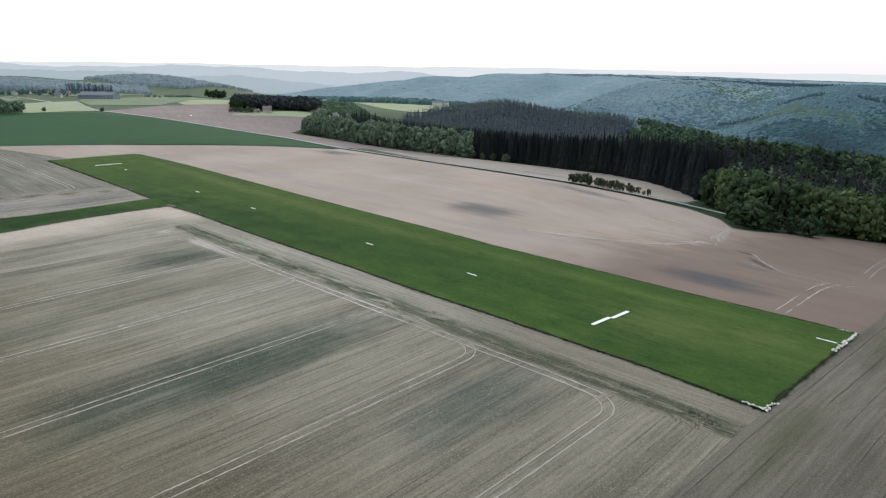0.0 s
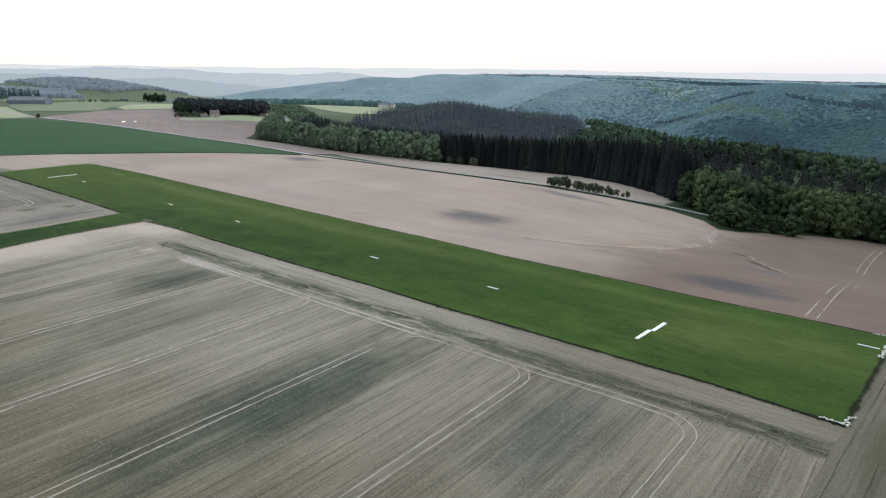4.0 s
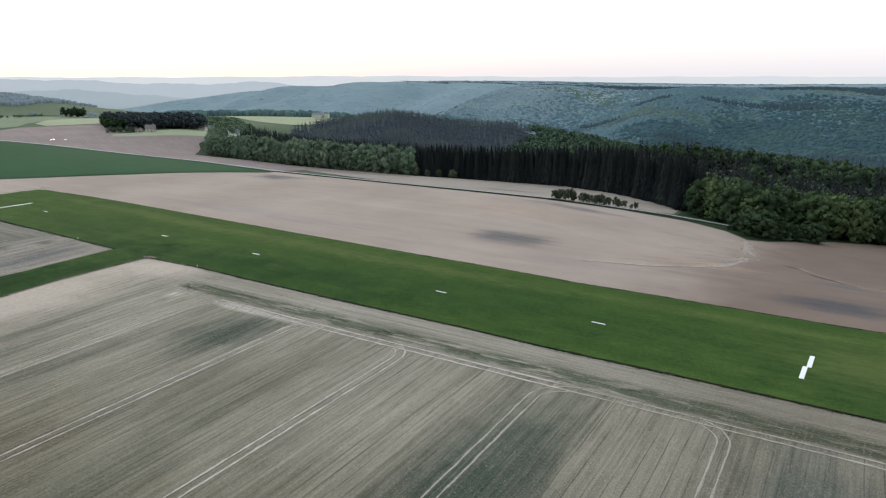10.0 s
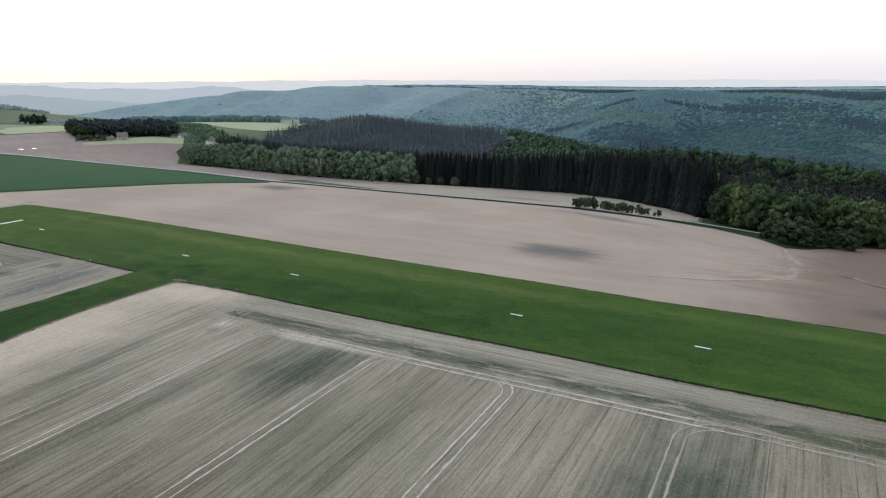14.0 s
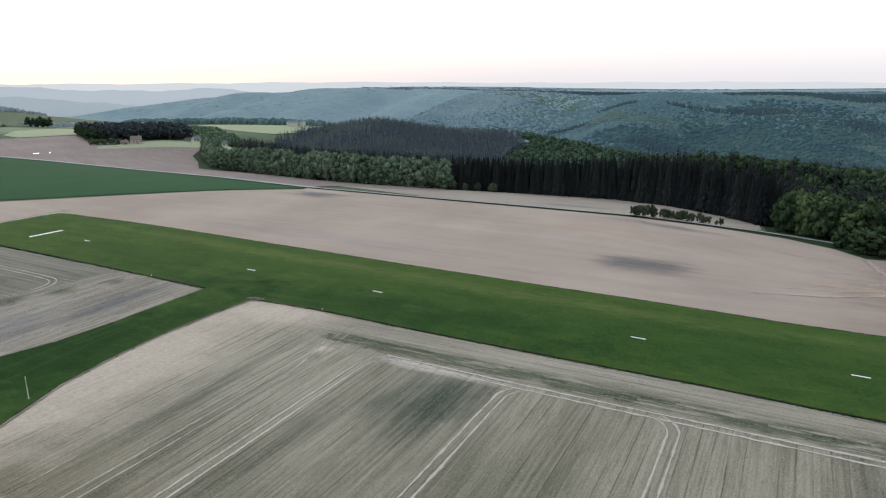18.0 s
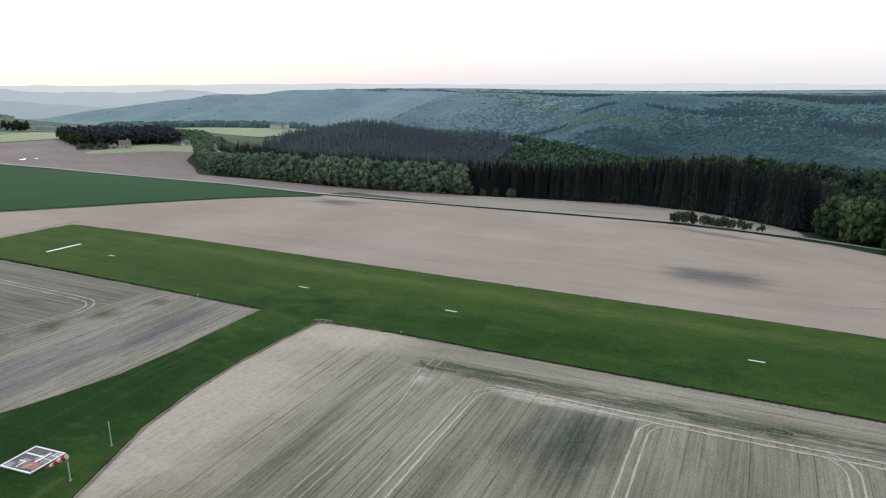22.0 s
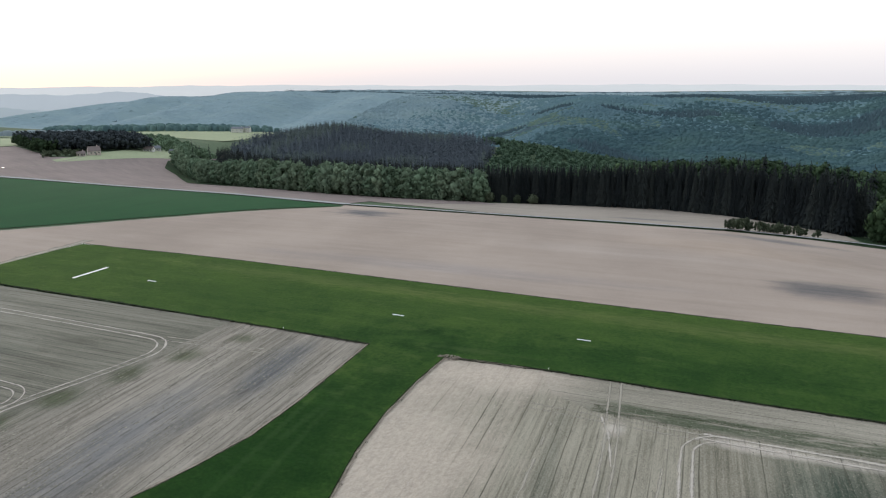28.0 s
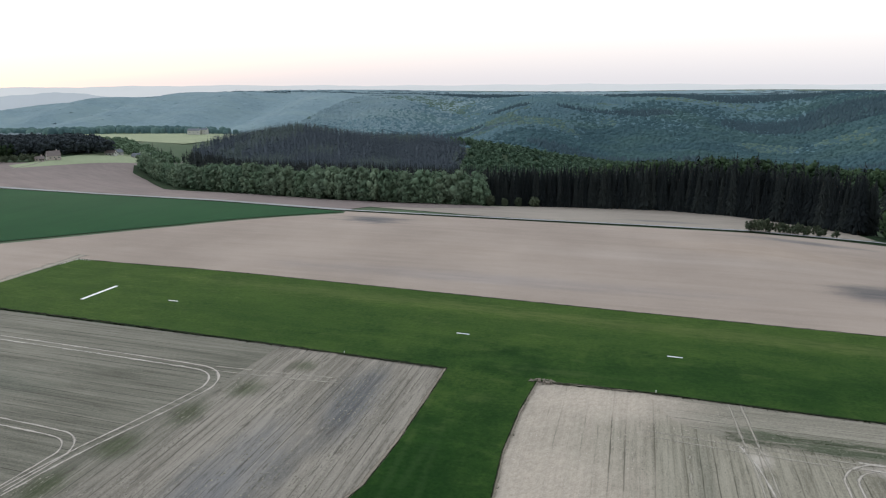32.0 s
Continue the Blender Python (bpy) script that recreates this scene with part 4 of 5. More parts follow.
CONIF = [(as_mesh("spruce_crown", conifer_mesh(40 + i, 25 + i % 3, 14, r=0.115 + 0.02 * (i % 3), low=0.06 + 0.07 * (i % 2)), M_CONIF, False), trunk_mesh(i, 0.9, 0.009, 0)) for i in range(5)]
BROAD = {key: [(as_mesh("leaf_crown", broad_mesh(seed + i, 26, 38, 0.039, 0.34 + 0.04 * (i % 3), -0.06 + 0.03 * (i % 2), 1), mat), trunk_mesh(seed + i)) for i in range(4)]
         for key, mat, seed in (("leaf", M_LEAF, 60), ("bright", M_LEAF_BRIGHT, 70), ("olive", M_LEAF_OLIVE, 80), ("mid", M_LEAF_MID, 90), ("dull", M_LEAF_SHRUB, 96))}


def tree(kind, x, y, h, spread, label, group):
    """One tree of its own: a trunk and a crown."""
    kinds = CONIF if kind == "spruce" else BROAD[kind]
    crown, trunk = kinds[int(rng.integers(0, len(kinds)))]
    name = "spruce_tree" if kind == "spruce" else "broadleaf_tree"
    t = empty(name, Matrix.LocRotScale((x, y, ground_z(x, y) - 0.2), Euler((0, 0, rng.uniform(0, 6.28))), (h * spread, h * spread, h)))
    share("trunk", trunk, t)
    share("crown", crown, t)
    return tagged(t, label, "tree", group)


def along(line, step, depth, rows):
    """Uneven planting places along a line, in rows behind it (to its left)."""
    out = []
    for a, b in zip(line[:-1], line[1:]):
        a, b = np.array(a, float), np.array(b, float)
        L = np.linalg.norm(b - a)
        d = (b - a) / L
        nrm = np.array([-d[1], d[0]])
        for k in range(rows):
            for s in np.arange(0, L, step):
                out.append(a + d * (s + rng.uniform(-0.35, 0.35) * step) + nrm * (k * depth / max(1, rows) + rng.uniform(-0.3, 0.3) * step))
    return out


# edge trees, each a thing of its own
for p in along([(-353.4, 364.4), (-397.3, 351), (-449.4, 348.9), (-502.9, 357.8), (-570.5, 371.7), (-631.8, 419), (-662.3, 445.1), (-687.7, 468.4)], 5.2, -14, 2):
    tree("olive" if rng.random() < 0.55 else "mid", p[0], p[1], rng.uniform(15.5, 21.5) * (1 - 0.2 * float(sstep(-p[0], 500, 620))), rng.uniform(0.8, 1.0), "olive green broadleaf tree at the edge of the wood", "trees along the field edge")
for p in along([(-351.5, 370), (-322, 378), (-292, 388), (-250, 394), (-212, 379), (-183, 362), (-163, 342)], 3.1, 15, 4):
    tree("spruce", p[0], p[1], rng.uniform(17.0, 24.0) + 5 * float(sstep(p[0], -330, -210)), rng.uniform(0.85, 1.2), "tall dark spruce at the wood's edge", "spruces along the wood edge")
for p in along([(-150, 326), (-124, 318), (-98, 322), (-66, 345), (0.2, 372.6), (61, 387.3)], 7.0, 28, 4):
    tree("bright" if rng.random() < 0.62 else "leaf", p[0], p[1], rng.uniform(15, 22), rng.uniform(0.8, 1.1), "fresh green broadleaf tree at the wood's corner", "trees of the wood corner")
for x, y, h in ((-121, 292, 11), (-115, 293, 12.5), (-109, 296, 9), (-103, 300, 8), (-97, 303, 9), (-128, 300, 8)):
    tree("leaf", x, y, h, 1.25, "dense dark green bush tree beside the lane", "bushes at the lane bend")
for x, y, h in ((-347.3, 364.5, 9), (-339.1, 367, 7), (-332, 370, 8), (-322.9, 374, 9)):
    tree("dull", x, y - 1.0, h * 0.75, 1.2, "low dull green tree at the foot of the spruces", "low trees before the spruces")
SHRUB = [(as_mesh("shrub_crown", broad_mesh(200 + i, 9, 60, 0.06, 0.42, 0.0, 1), M_LEAF_SHRUB), trunk_mesh(200 + i, 0.7, 0.02, 6)) for i in range(3)]
for k, x in enumerate(np.linspace(-214, -177, 22)):
    if k in (6, 15, 19):
        continue
    crown, trunk = SHRUB[k % 3]
    h = rng.uniform(5.0, 7.4) - 0.11 * k
    y = 299.5 + 0.36 * (x + 214) + rng.uniform(-1.0, 1.0)
    t = empty("shrub", Matrix.LocRotScale((x, y, ground_z(x, y) + 0.1), Euler((0, 0, rng.uniform(0, 6.28))), (h * 0.8, h * 0.8, h)))
    share("stem", trunk, t)
    share("crown", crown, t)
    tagged(t, "dark green hedge shrub beside the lane", "shrub", "shrubs along the lane")

for x, y, h in ((-839, 219, 6.0), (-794.1, 262.8, 6.0)):
    crown, trunk = SHRUB[0]
    t = empty("shrub", Matrix.LocRotScale((x, y, ground_z(x, y) + 0.1), Euler((0, 0, 1.0)), (h * 0.9, h * 0.9, h)))
    share("stem", trunk, t)
    share("crown", crown, t)
    tagged(t, "single dark bush at the edge of the meadow", "shrub", "bushes in the meadow")


# woods that nobody could count
def scatter(name, places, templates, material, hmin, hmax, spread, label, lift=-0.2):
    """Many trees joined into one mesh."""
    V, F, n = [], [], 0
    for x, y in places:
        vs, fs = templates[int(rng.integers(0, len(templates)))]
        h = rng.uniform(hmin, hmax)
        a, s = rng.uniform(0, 6.28), h * spread * rng.uniform(0.85, 1.15)
        c, sn = math.cos(a) * s, math.sin(a) * s
        w = np.empty_like(vs)
        w[:, 0] = vs[:, 0] * c - vs[:, 1] * sn + x
        w[:, 1] = vs[:, 0] * sn + vs[:, 1] * c + y
        w[:, 2] = vs[:, 2] * h + ground_z(x, y) + lift
        V.append(w)
        F.append(np.asarray(fs) + n)
        n += len(vs)
    V, F = np.concatenate(V), np.concatenate(F)
    me = bpy.data.meshes.new(name)
    me.vertices.add(len(V))
    me.vertices.foreach_set("co", V.astype(np.float32).ravel())
    me.loops.add(F.size)
    me.loops.foreach_set("vertex_index", F.astype(np.int32).ravel())
    me.polygons.add(len(F))
    me.polygons.foreach_set("loop_start", np.arange(0, F.size, 3, dtype=np.int32))
    me.materials.append(material)
    me.update(calc_edges=True)
    me.validate()
    return tagged(new(name, me), label, "woods", kind="stuff")


def inside(poly, x, y):
    ok = np.zeros(x.shape, bool)
    j = len(poly) - 1
    for i in range(len(poly)):
        (xi, yi), (xj, yj) = poly[i], poly[j]
        cross = ((yi > y) != (yj > y)) & (x < (xj - xi) * (y - yi) / (yj - yi + 1e-9) + xi)
        ok ^= cross
        j = i
    return ok


def fill(poly, step, jitter=0.45):
    xs, ys = [p[0] for p in poly], [p[1] for p in poly]
    X, Y = np.meshgrid(np.arange(min(xs), max(xs), step), np.arange(min(ys), max(ys), step))
    X = X + rng.uniform(-jitter, jitter, X.shape) * step
    Y = Y + rng.uniform(-jitter, jitter, Y.shape) * step
    k = inside(poly, X, Y)
    return np.stack([X[k], Y[k]], 1)


LOW_CONIF = [conifer_mesh(100 + i, 8, 6, r=0.17) for i in range(5)]
HILL_CONIF = [conifer_mesh(110 + i, 6, 6, r=0.19) for i in range(5)]
LOW_BROAD = [broad_mesh(120 + i, 7, 12, 0.075, 0.42, 0.2, 1) for i in range(4)]


def dome_mesh(seed, lobes=1):
    """A far crown: a few uneven rounded lobes."""
    g = np.random.default_rng(seed)
    vs, fs = [], []
    for k in range(lobes):
        c = np.array([g.uniform(-0.22, 0.22), g.uniform(-0.22, 0.22), g.uniform(0.25, 0.5)]) * (1 if k else 0.5)
        r = g.uniform(0.40, 0.52) * (1 if not k else 0.8)
        i = len(vs)
        vs.append(tuple(c + (0, 0, r * 1.05)))
        for ring, (el, n) in enumerate(((48, 6), (5, 6))):
            for j in range(n):
                a = 2 * math.pi * (j + 0.5 * ring + g.uniform(-0.2, 0.2)) / n
                rr = r * g.uniform(0.85, 1.2)
                vs.append((c[0] + rr * math.cos(a) * math.cos(radians(el)), c[1] + rr * math.sin(a) * math.cos(radians(el)), c[2] + rr * math.sin(radians(el)) - (0.25 if ring else 0)))
        for j in range(6):
            a, b = i + 1 + j, i + 1 + (j + 1) % 6
            d, e = i + 7 + j, i + 7 + (j + 1) % 6
            fs += [(i, a, b), (a, d, b), (b, d, e)]
    return np.array(vs), fs


FAR_BROAD = [dome_mesh(140 + i) for i in range(5)]
FAR_CONIF = [conifer_mesh(150 + i, 4, 4, r=0.26) for i in range(3)]

W_SPRUCE = [(-352.1, 388), (-292, 404), (-250, 409), (-205, 394), (-165, 370), (-120, 368), (-59.9, 392.9), (-59.6, 426.8), (-190.5, 431.2), (-333.8, 454.4), (-409.9, 539.1), (-484, 728.8), (-512.9, 869.3), (-593.9, 958.8), (-716.1, 1002.6), (-889.4, 985.4), (-900.9, 884.2), (-852.2, 743.1),
            (-722.6, 582.6), (-662.7, 491.4), (-619.6, 443.2), (-553.9, 413.9), (-488, 380.7), (-403.4, 376.8)]
W_ALL = fill(W_SPRUCE, 8.0)
scatter("spruce_wood", W_ALL[W_ALL[:, 1] < 560], LOW_CONIF, M_CONIF, 20, 24, 1.15, "dark spruce wood behind the field edge")
HILL = fill(W_SPRUCE, 7.4)
HILL = HILL[HILL[:, 1] >= 560]
larch = np.array([noise.noise((x * 0.012, y * 0.012, 4.0)) + 0.3 * noise.noise((x * 0.06, y * 0.06, 1.0)) > 0.22 for x, y in HILL])
# added sheet below the crowns that lightens the black gaps between them
under = drape("hill_undergrowth", [(-661.2, 589.9), (-506, 591.3), (-492.2, 728.7), (-521.2, 867.2), (-598.1, 952.7), (-716.2, 995.6), (-881.4, 979.5), (-892.8, 886.4), (-846, 747.2), (-718.4, 588.8)], M_CONIF_HILL_HAZED, 6.0, 25.0)
tagged(under, "added sheet that fills the black gaps between the hill's spruces", "woods", kind="stuff")
scatter("hill_spruce_wood", HILL[~larch], HILL_CONIF, M_CONIF_HILL_HAZED, 17, 21.5, 1.5, "dark spruce wood on the hill, greyed by painted haze")
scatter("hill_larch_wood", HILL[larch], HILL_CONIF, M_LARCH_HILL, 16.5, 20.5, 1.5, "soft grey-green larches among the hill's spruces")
W_BROAD = [(-190.5, 431.2), (-59.6, 426.8), (-59, 396), (114.5, 440), (443.6, 470.5), (436.2, 927.6), (-99.4, 1032), (-429.2, 1010.7), (-573.3, 969.1), (-507.7, 879.4), (-478.8, 728.9), (-404.8, 544.4), (-333.8, 454.4)]
B_ALL = fill(W_BROAD, 12.5)
B_ALL = B_ALL[B_ALL[:, 0] < 230]
slope = (B_ALL[:, 1] > 640) & (B_ALL[:, 0] < -230)
front = (B_ALL[:, 1] <= 610) & (B_ALL[:, 0] < 200)
FINE_BROAD = [broad_mesh(130 + i, 9, 26, 0.052, 0.42, 0.2, 1) for i in range(5)]
darker = front & np.array([noise.noise((x * 0.011, y * 0.016, 7.0)) + 0.4 * noise.noise((x * 0.05, y * 0.05, 2.0)) > 0.30 - 0.75 * (y < 490) + 2 * (x > -40) for x, y in B_ALL])
scatter("mixed_spruce_wood", B_ALL[darker], LOW_CONIF, M_CONIF, 17, 22, 1.5, "dark spruces among the broadleaf trees")
hollow = ~front & ~slope
front &= ~darker
scatter("broadleaf_wood", B_ALL[front], FINE_BROAD, M_LEAF_WOOD, 14, 20, 1.0, "fresh green broadleaf wood behind the spruces")
scatter("hill_slope_wood", B_ALL[slope], LOW_BROAD, M_LEAF_SLOPE, 12, 17, 1.0, "light green broadleaf trees on the hill's slope")
scatter("hollow_wood", B_ALL[hollow & (B_ALL[:, 1] < 720)], LOW_BROAD, M_LEAF_WOOD, 14, 20, 1.0, "broadleaf wood in the hollow")
scatter("lower_hollow_wood", B_ALL[hollow & (B_ALL[:, 1] >= 720)], FAR_BROAD, M_LEAF_WOOD, 14, 20, 1.0, "broadleaf wood deep in the hollow")


def canopy_sheet(name, step, x0, x1, q0, q1, label):
    """The closed roof of the woods across the valley, crown by crown; spruce stands rise a little above the rest."""
    X, Q = np.meshgrid(np.arange(x0, x1, step), np.arange(q0, q1, step), indexing="ij")
    X = X + rng.uniform(-0.4, 0.4, X.shape) * step
    Q = Q + rng.uniform(-0.4, 0.4, X.shape) * step
    Y = Q - 0.22 * X
    stand = np.array([noise.noise((x * 0.0010, q * 0.0085, 0.7)) + 0.35 * noise.noise((x * 0.004, q * 0.016, 2.7)) for x, q in zip(X.ravel(), Q.ravel())]).reshape(X.shape)
    spruce = stand > 0.62 - 0.30 * sstep(Q, 2150, 2500)
    Z = height(X, Y) + 7.5 + rng.uniform(-1.5, 1.5, X.shape) + np.where(spruce, 3.0 + rng.uniform(-2, 3, X.shape), 0)
    a, b = X.shape
    k = np.arange(a * b).reshape(a, b)
    F = np.concatenate([np.stack([k[:-1, :-1], k[1:, :-1], k[1:, 1:]], -1).reshape(-1, 3), np.stack([k[:-1, :-1], k[1:, 1:], k[:-1, 1:]], -1).reshape(-1, 3)])
    # haze put into the colours: little near by, more farther off and westward, with ragged borders
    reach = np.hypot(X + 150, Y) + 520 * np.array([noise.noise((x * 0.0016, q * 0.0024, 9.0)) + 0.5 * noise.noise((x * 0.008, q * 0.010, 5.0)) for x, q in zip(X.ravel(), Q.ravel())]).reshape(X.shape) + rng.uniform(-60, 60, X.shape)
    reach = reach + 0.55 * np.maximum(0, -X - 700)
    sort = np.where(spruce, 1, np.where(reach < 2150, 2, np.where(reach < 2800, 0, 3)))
    s4 = np.concatenate([sort[:-1, :-1].ravel()] * 2).astype(np.int32)
    me = bpy.data.meshes.new(name)
    me.vertices.add(a * b)
    me.vertices.foreach_set("co", np.stack([X, Y, Z], -1).astype(np.float32).ravel())
    me.loops.add(F.size)
    me.loops.foreach_set("vertex_index", F.astype(np.int32).ravel())
    me.polygons.add(len(F))
    me.polygons.foreach_set("loop_start", np.arange(0, F.size, 3, dtype=np.int32))
    for mat in (M_CANOPY, M_CANOPY_DARK, M_CANOPY_NEAR, M_CANOPY_HAZED):
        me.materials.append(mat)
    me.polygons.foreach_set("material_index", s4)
    me.update(calc_edges=True)
    return tagged(new(name, me), label, "woods", kind="stuff")


def valley_crowns(step, x0, x1, q0, q1):
    """Single crowns standing out of the canopy on the slope that faces the airstrip, sorted by stand and by painted
    haze.
    """
    X, Q = np.meshgrid(np.arange(x0, x1, step), np.arange(q0, q1, step), indexing="ij")
    X, Q = (X + rng.uniform(-0.45, 0.45, X.shape) * step).ravel(), (Q + rng.uniform(-0.45, 0.45, X.shape) * step).ravel()
    Y = Q - 0.22 * X
    n1 = np.array([noise.noise((x * 0.0011 + 5.0, q * 0.0060, 0.7)) + 0.22 * noise.noise((x * 0.005, q * 0.010, 2.7)) for x, q in zip(X, Q)])
    n2 = np.array([noise.noise((x * 0.0022, q * 0.0060, 11.0)) + 0.4 * noise.noise((x * 0.010, q * 0.012, 15.0)) for x, q in zip(X, Q)])
    spruce = n1 > 0.40 - 0.22 * sstep(Q, 2150, 2450)
    light = ~spruce & (n2 > 0.23)
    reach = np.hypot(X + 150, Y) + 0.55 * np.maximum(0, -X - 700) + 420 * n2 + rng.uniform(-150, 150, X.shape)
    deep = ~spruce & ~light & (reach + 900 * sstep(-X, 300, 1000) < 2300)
    P = np.stack([X, Y], 1)
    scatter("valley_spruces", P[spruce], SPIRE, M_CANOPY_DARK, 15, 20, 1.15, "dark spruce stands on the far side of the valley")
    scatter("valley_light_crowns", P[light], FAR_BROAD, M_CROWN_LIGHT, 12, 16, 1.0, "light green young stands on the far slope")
    scatter("valley_near_crowns", P[deep], FAR_BROAD, M_CANOPY_NEAR, 14, 18.5, 0.98, "green beech crowns on the near part of the far slope")
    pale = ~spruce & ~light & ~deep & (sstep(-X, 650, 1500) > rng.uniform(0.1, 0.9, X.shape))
    scatter("valley_hazed_crowns", P[pale], FAR_BROAD, M_CANOPY_HAZED, 14, 18.5, 0.98, "crowns where the valley opens, paled blue by painted haze")
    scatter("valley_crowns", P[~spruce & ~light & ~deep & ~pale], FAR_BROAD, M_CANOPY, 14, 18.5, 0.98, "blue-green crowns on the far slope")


def spire_mesh(seed):
    g = np.random.default_rng(seed)
    ring = [(0.26 * g.uniform(0.75, 1.2) * math.cos(a), 0.26 * g.uniform(0.75, 1.2) * math.sin(a), g.uniform(0.2, 0.42)) for a in np.linspace(0, 2 * math.pi, 7)[:-1]]
    return np.array([(0, 0, 1.0)] + ring), [(0, 1 + j, 1 + (j + 1) % 6) for j in range(6)]


SPIRE = [spire_mesh(180 + i) for i in range(5)]
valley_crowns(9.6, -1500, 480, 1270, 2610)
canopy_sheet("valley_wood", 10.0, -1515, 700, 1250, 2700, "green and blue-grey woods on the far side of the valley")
canopy_sheet("valley_wood_bend", 9.0, -2620, -1500, 1250, 2700, "green woods where the valley opens, paled by painted haze")
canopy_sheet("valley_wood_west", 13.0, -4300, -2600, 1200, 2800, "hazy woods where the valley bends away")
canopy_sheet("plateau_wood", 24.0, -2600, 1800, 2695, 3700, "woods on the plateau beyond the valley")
ridge = fill([(1400, 2230), (-266, 2600), (-1400, 2850), (-2400, 3090), (-2400, 3030), (-1400, 2800), (-266, 2550), (1400, 2180)], 9.0)
ridge = ridge[np.array([noise.noise((x * 0.004, 0.5, 0.3)) > 0.05 for x, y in ridge])]
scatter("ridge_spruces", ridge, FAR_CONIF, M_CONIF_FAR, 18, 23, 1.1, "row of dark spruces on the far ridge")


# ---------------------------------------------------------------- farmland woods and hedges in the west
def grove(name, poly, step, templates, material, lo, hi, label):
    return scatter(name, fill(poly, step), templates, material, lo, hi, 1.0, label)


MID_BROAD = [broad_mesh(160 + i, 9, 20, 0.06, 0.42, 0.02, 1) for i in range(4)]
grove("dark_grove", [(-913.1, 479), (-867, 457.2), (-792.7, 425.7), (-773.8, 458.9), (-764.7, 510.3), (-824.7, 560.3), (-885.5, 559.3)], 7.0, MID_BROAD, M_CONIF_HAZED, 13.5, 17.5, "dark dense block of trees behind the farmhouse")
grove("grove_rim", [(-917.2, 476.9), (-912.8, 495.4), (-796.4, 442), (-786.7, 422.7), (-807, 419.2)], 6.5, MID_BROAD, M_LEAF, 10, 15, "dark leafy rim of the spruce block")
grove("grove_top", [(-885.4, 564.4), (-834.8, 565.3), (-824.2, 591), (-878.6, 671.6), (-984.3, 720.8), (-985.7, 619)], 13.0, MID_BROAD, M_LEAF_MID, 9, 13, "olive broadleaf wood behind the spruces")
grove("garden_trees", [(-776.7, 520.3), (-762.1, 541.1), (-778.9, 622.3), (-812.8, 662.5), (-873.7, 661.5), (-824.3, 580.8)], 8.0, MID_BROAD, M_LEAF_MID, 6, 13, "mixed garden trees of the hamlet")
grove("garden_spruces", [(-776, 561.2), (-758.3, 582), (-722.2, 603), (-711.3, 643.9), (-782.3, 663), (-823.3, 641.9)], 15.0, LOW_CONIF, M_CONIF, 11, 19, "single dark spruces among the gardens")
grove("house_bushes", [(-761.7, 391.1), (-753.2, 420.2), (-766.3, 426.2), (-779, 401.2)], 4.5, MID_BROAD, M_LEAF_SHRUB, 4.5, 7.5, "dense bushes beside the farmhouse")
grove("field_clump", [(-1119.9, 539.6), (-1105.8, 539.8), (-1110.5, 569.4), (-1126.6, 569.2)], 6.5, MID_BROAD, M_LEAF_WOOD, 14, 18, "round clump of trees in the meadows")
grove("lane_clump", [(-901.2, 157.1), (-835.9, 182.5), (-829.7, 195), (-845.3, 201.2), (-930.9, 198.3)], 8.0, MID_BROAD, M_LEAF_MID, 10, 14, "dark clump of trees at the field's end")
grove("meadow_hedge", [(-1121.2, 433.2), (-1107.8, 462), (-1111.7, 465.1), (-1127.1, 437.2)], 5.0, MID_BROAD, M_LEAF_MID, 4, 6, "clipped hedge in the meadow")
grove("long_meadow_hedge", [(-1107.7, 467.2), (-1146.2, 530.1), (-1151.3, 527), (-1113.8, 464)], 5.0, MID_BROAD, M_LEAF_MID, 4, 6, "long hedge in the meadow")
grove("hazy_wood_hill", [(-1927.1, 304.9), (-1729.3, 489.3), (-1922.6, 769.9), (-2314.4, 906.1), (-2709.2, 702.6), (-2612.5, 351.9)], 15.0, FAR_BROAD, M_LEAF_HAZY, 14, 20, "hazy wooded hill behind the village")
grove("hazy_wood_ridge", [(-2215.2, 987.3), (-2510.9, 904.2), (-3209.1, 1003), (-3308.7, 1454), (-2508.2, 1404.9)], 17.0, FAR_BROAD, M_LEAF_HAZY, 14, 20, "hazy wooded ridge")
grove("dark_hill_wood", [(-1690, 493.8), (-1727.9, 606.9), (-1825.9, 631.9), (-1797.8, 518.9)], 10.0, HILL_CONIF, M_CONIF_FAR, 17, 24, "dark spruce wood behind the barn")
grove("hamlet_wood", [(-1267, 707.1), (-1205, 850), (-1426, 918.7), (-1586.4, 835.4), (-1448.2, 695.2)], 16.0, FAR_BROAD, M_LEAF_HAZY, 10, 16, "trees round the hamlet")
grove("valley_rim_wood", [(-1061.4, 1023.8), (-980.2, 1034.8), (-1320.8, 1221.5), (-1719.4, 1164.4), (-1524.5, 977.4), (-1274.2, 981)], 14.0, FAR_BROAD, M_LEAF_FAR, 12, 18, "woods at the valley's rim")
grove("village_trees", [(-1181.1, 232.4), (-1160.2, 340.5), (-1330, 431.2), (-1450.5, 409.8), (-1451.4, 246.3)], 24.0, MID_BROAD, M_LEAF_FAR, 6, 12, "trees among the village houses")


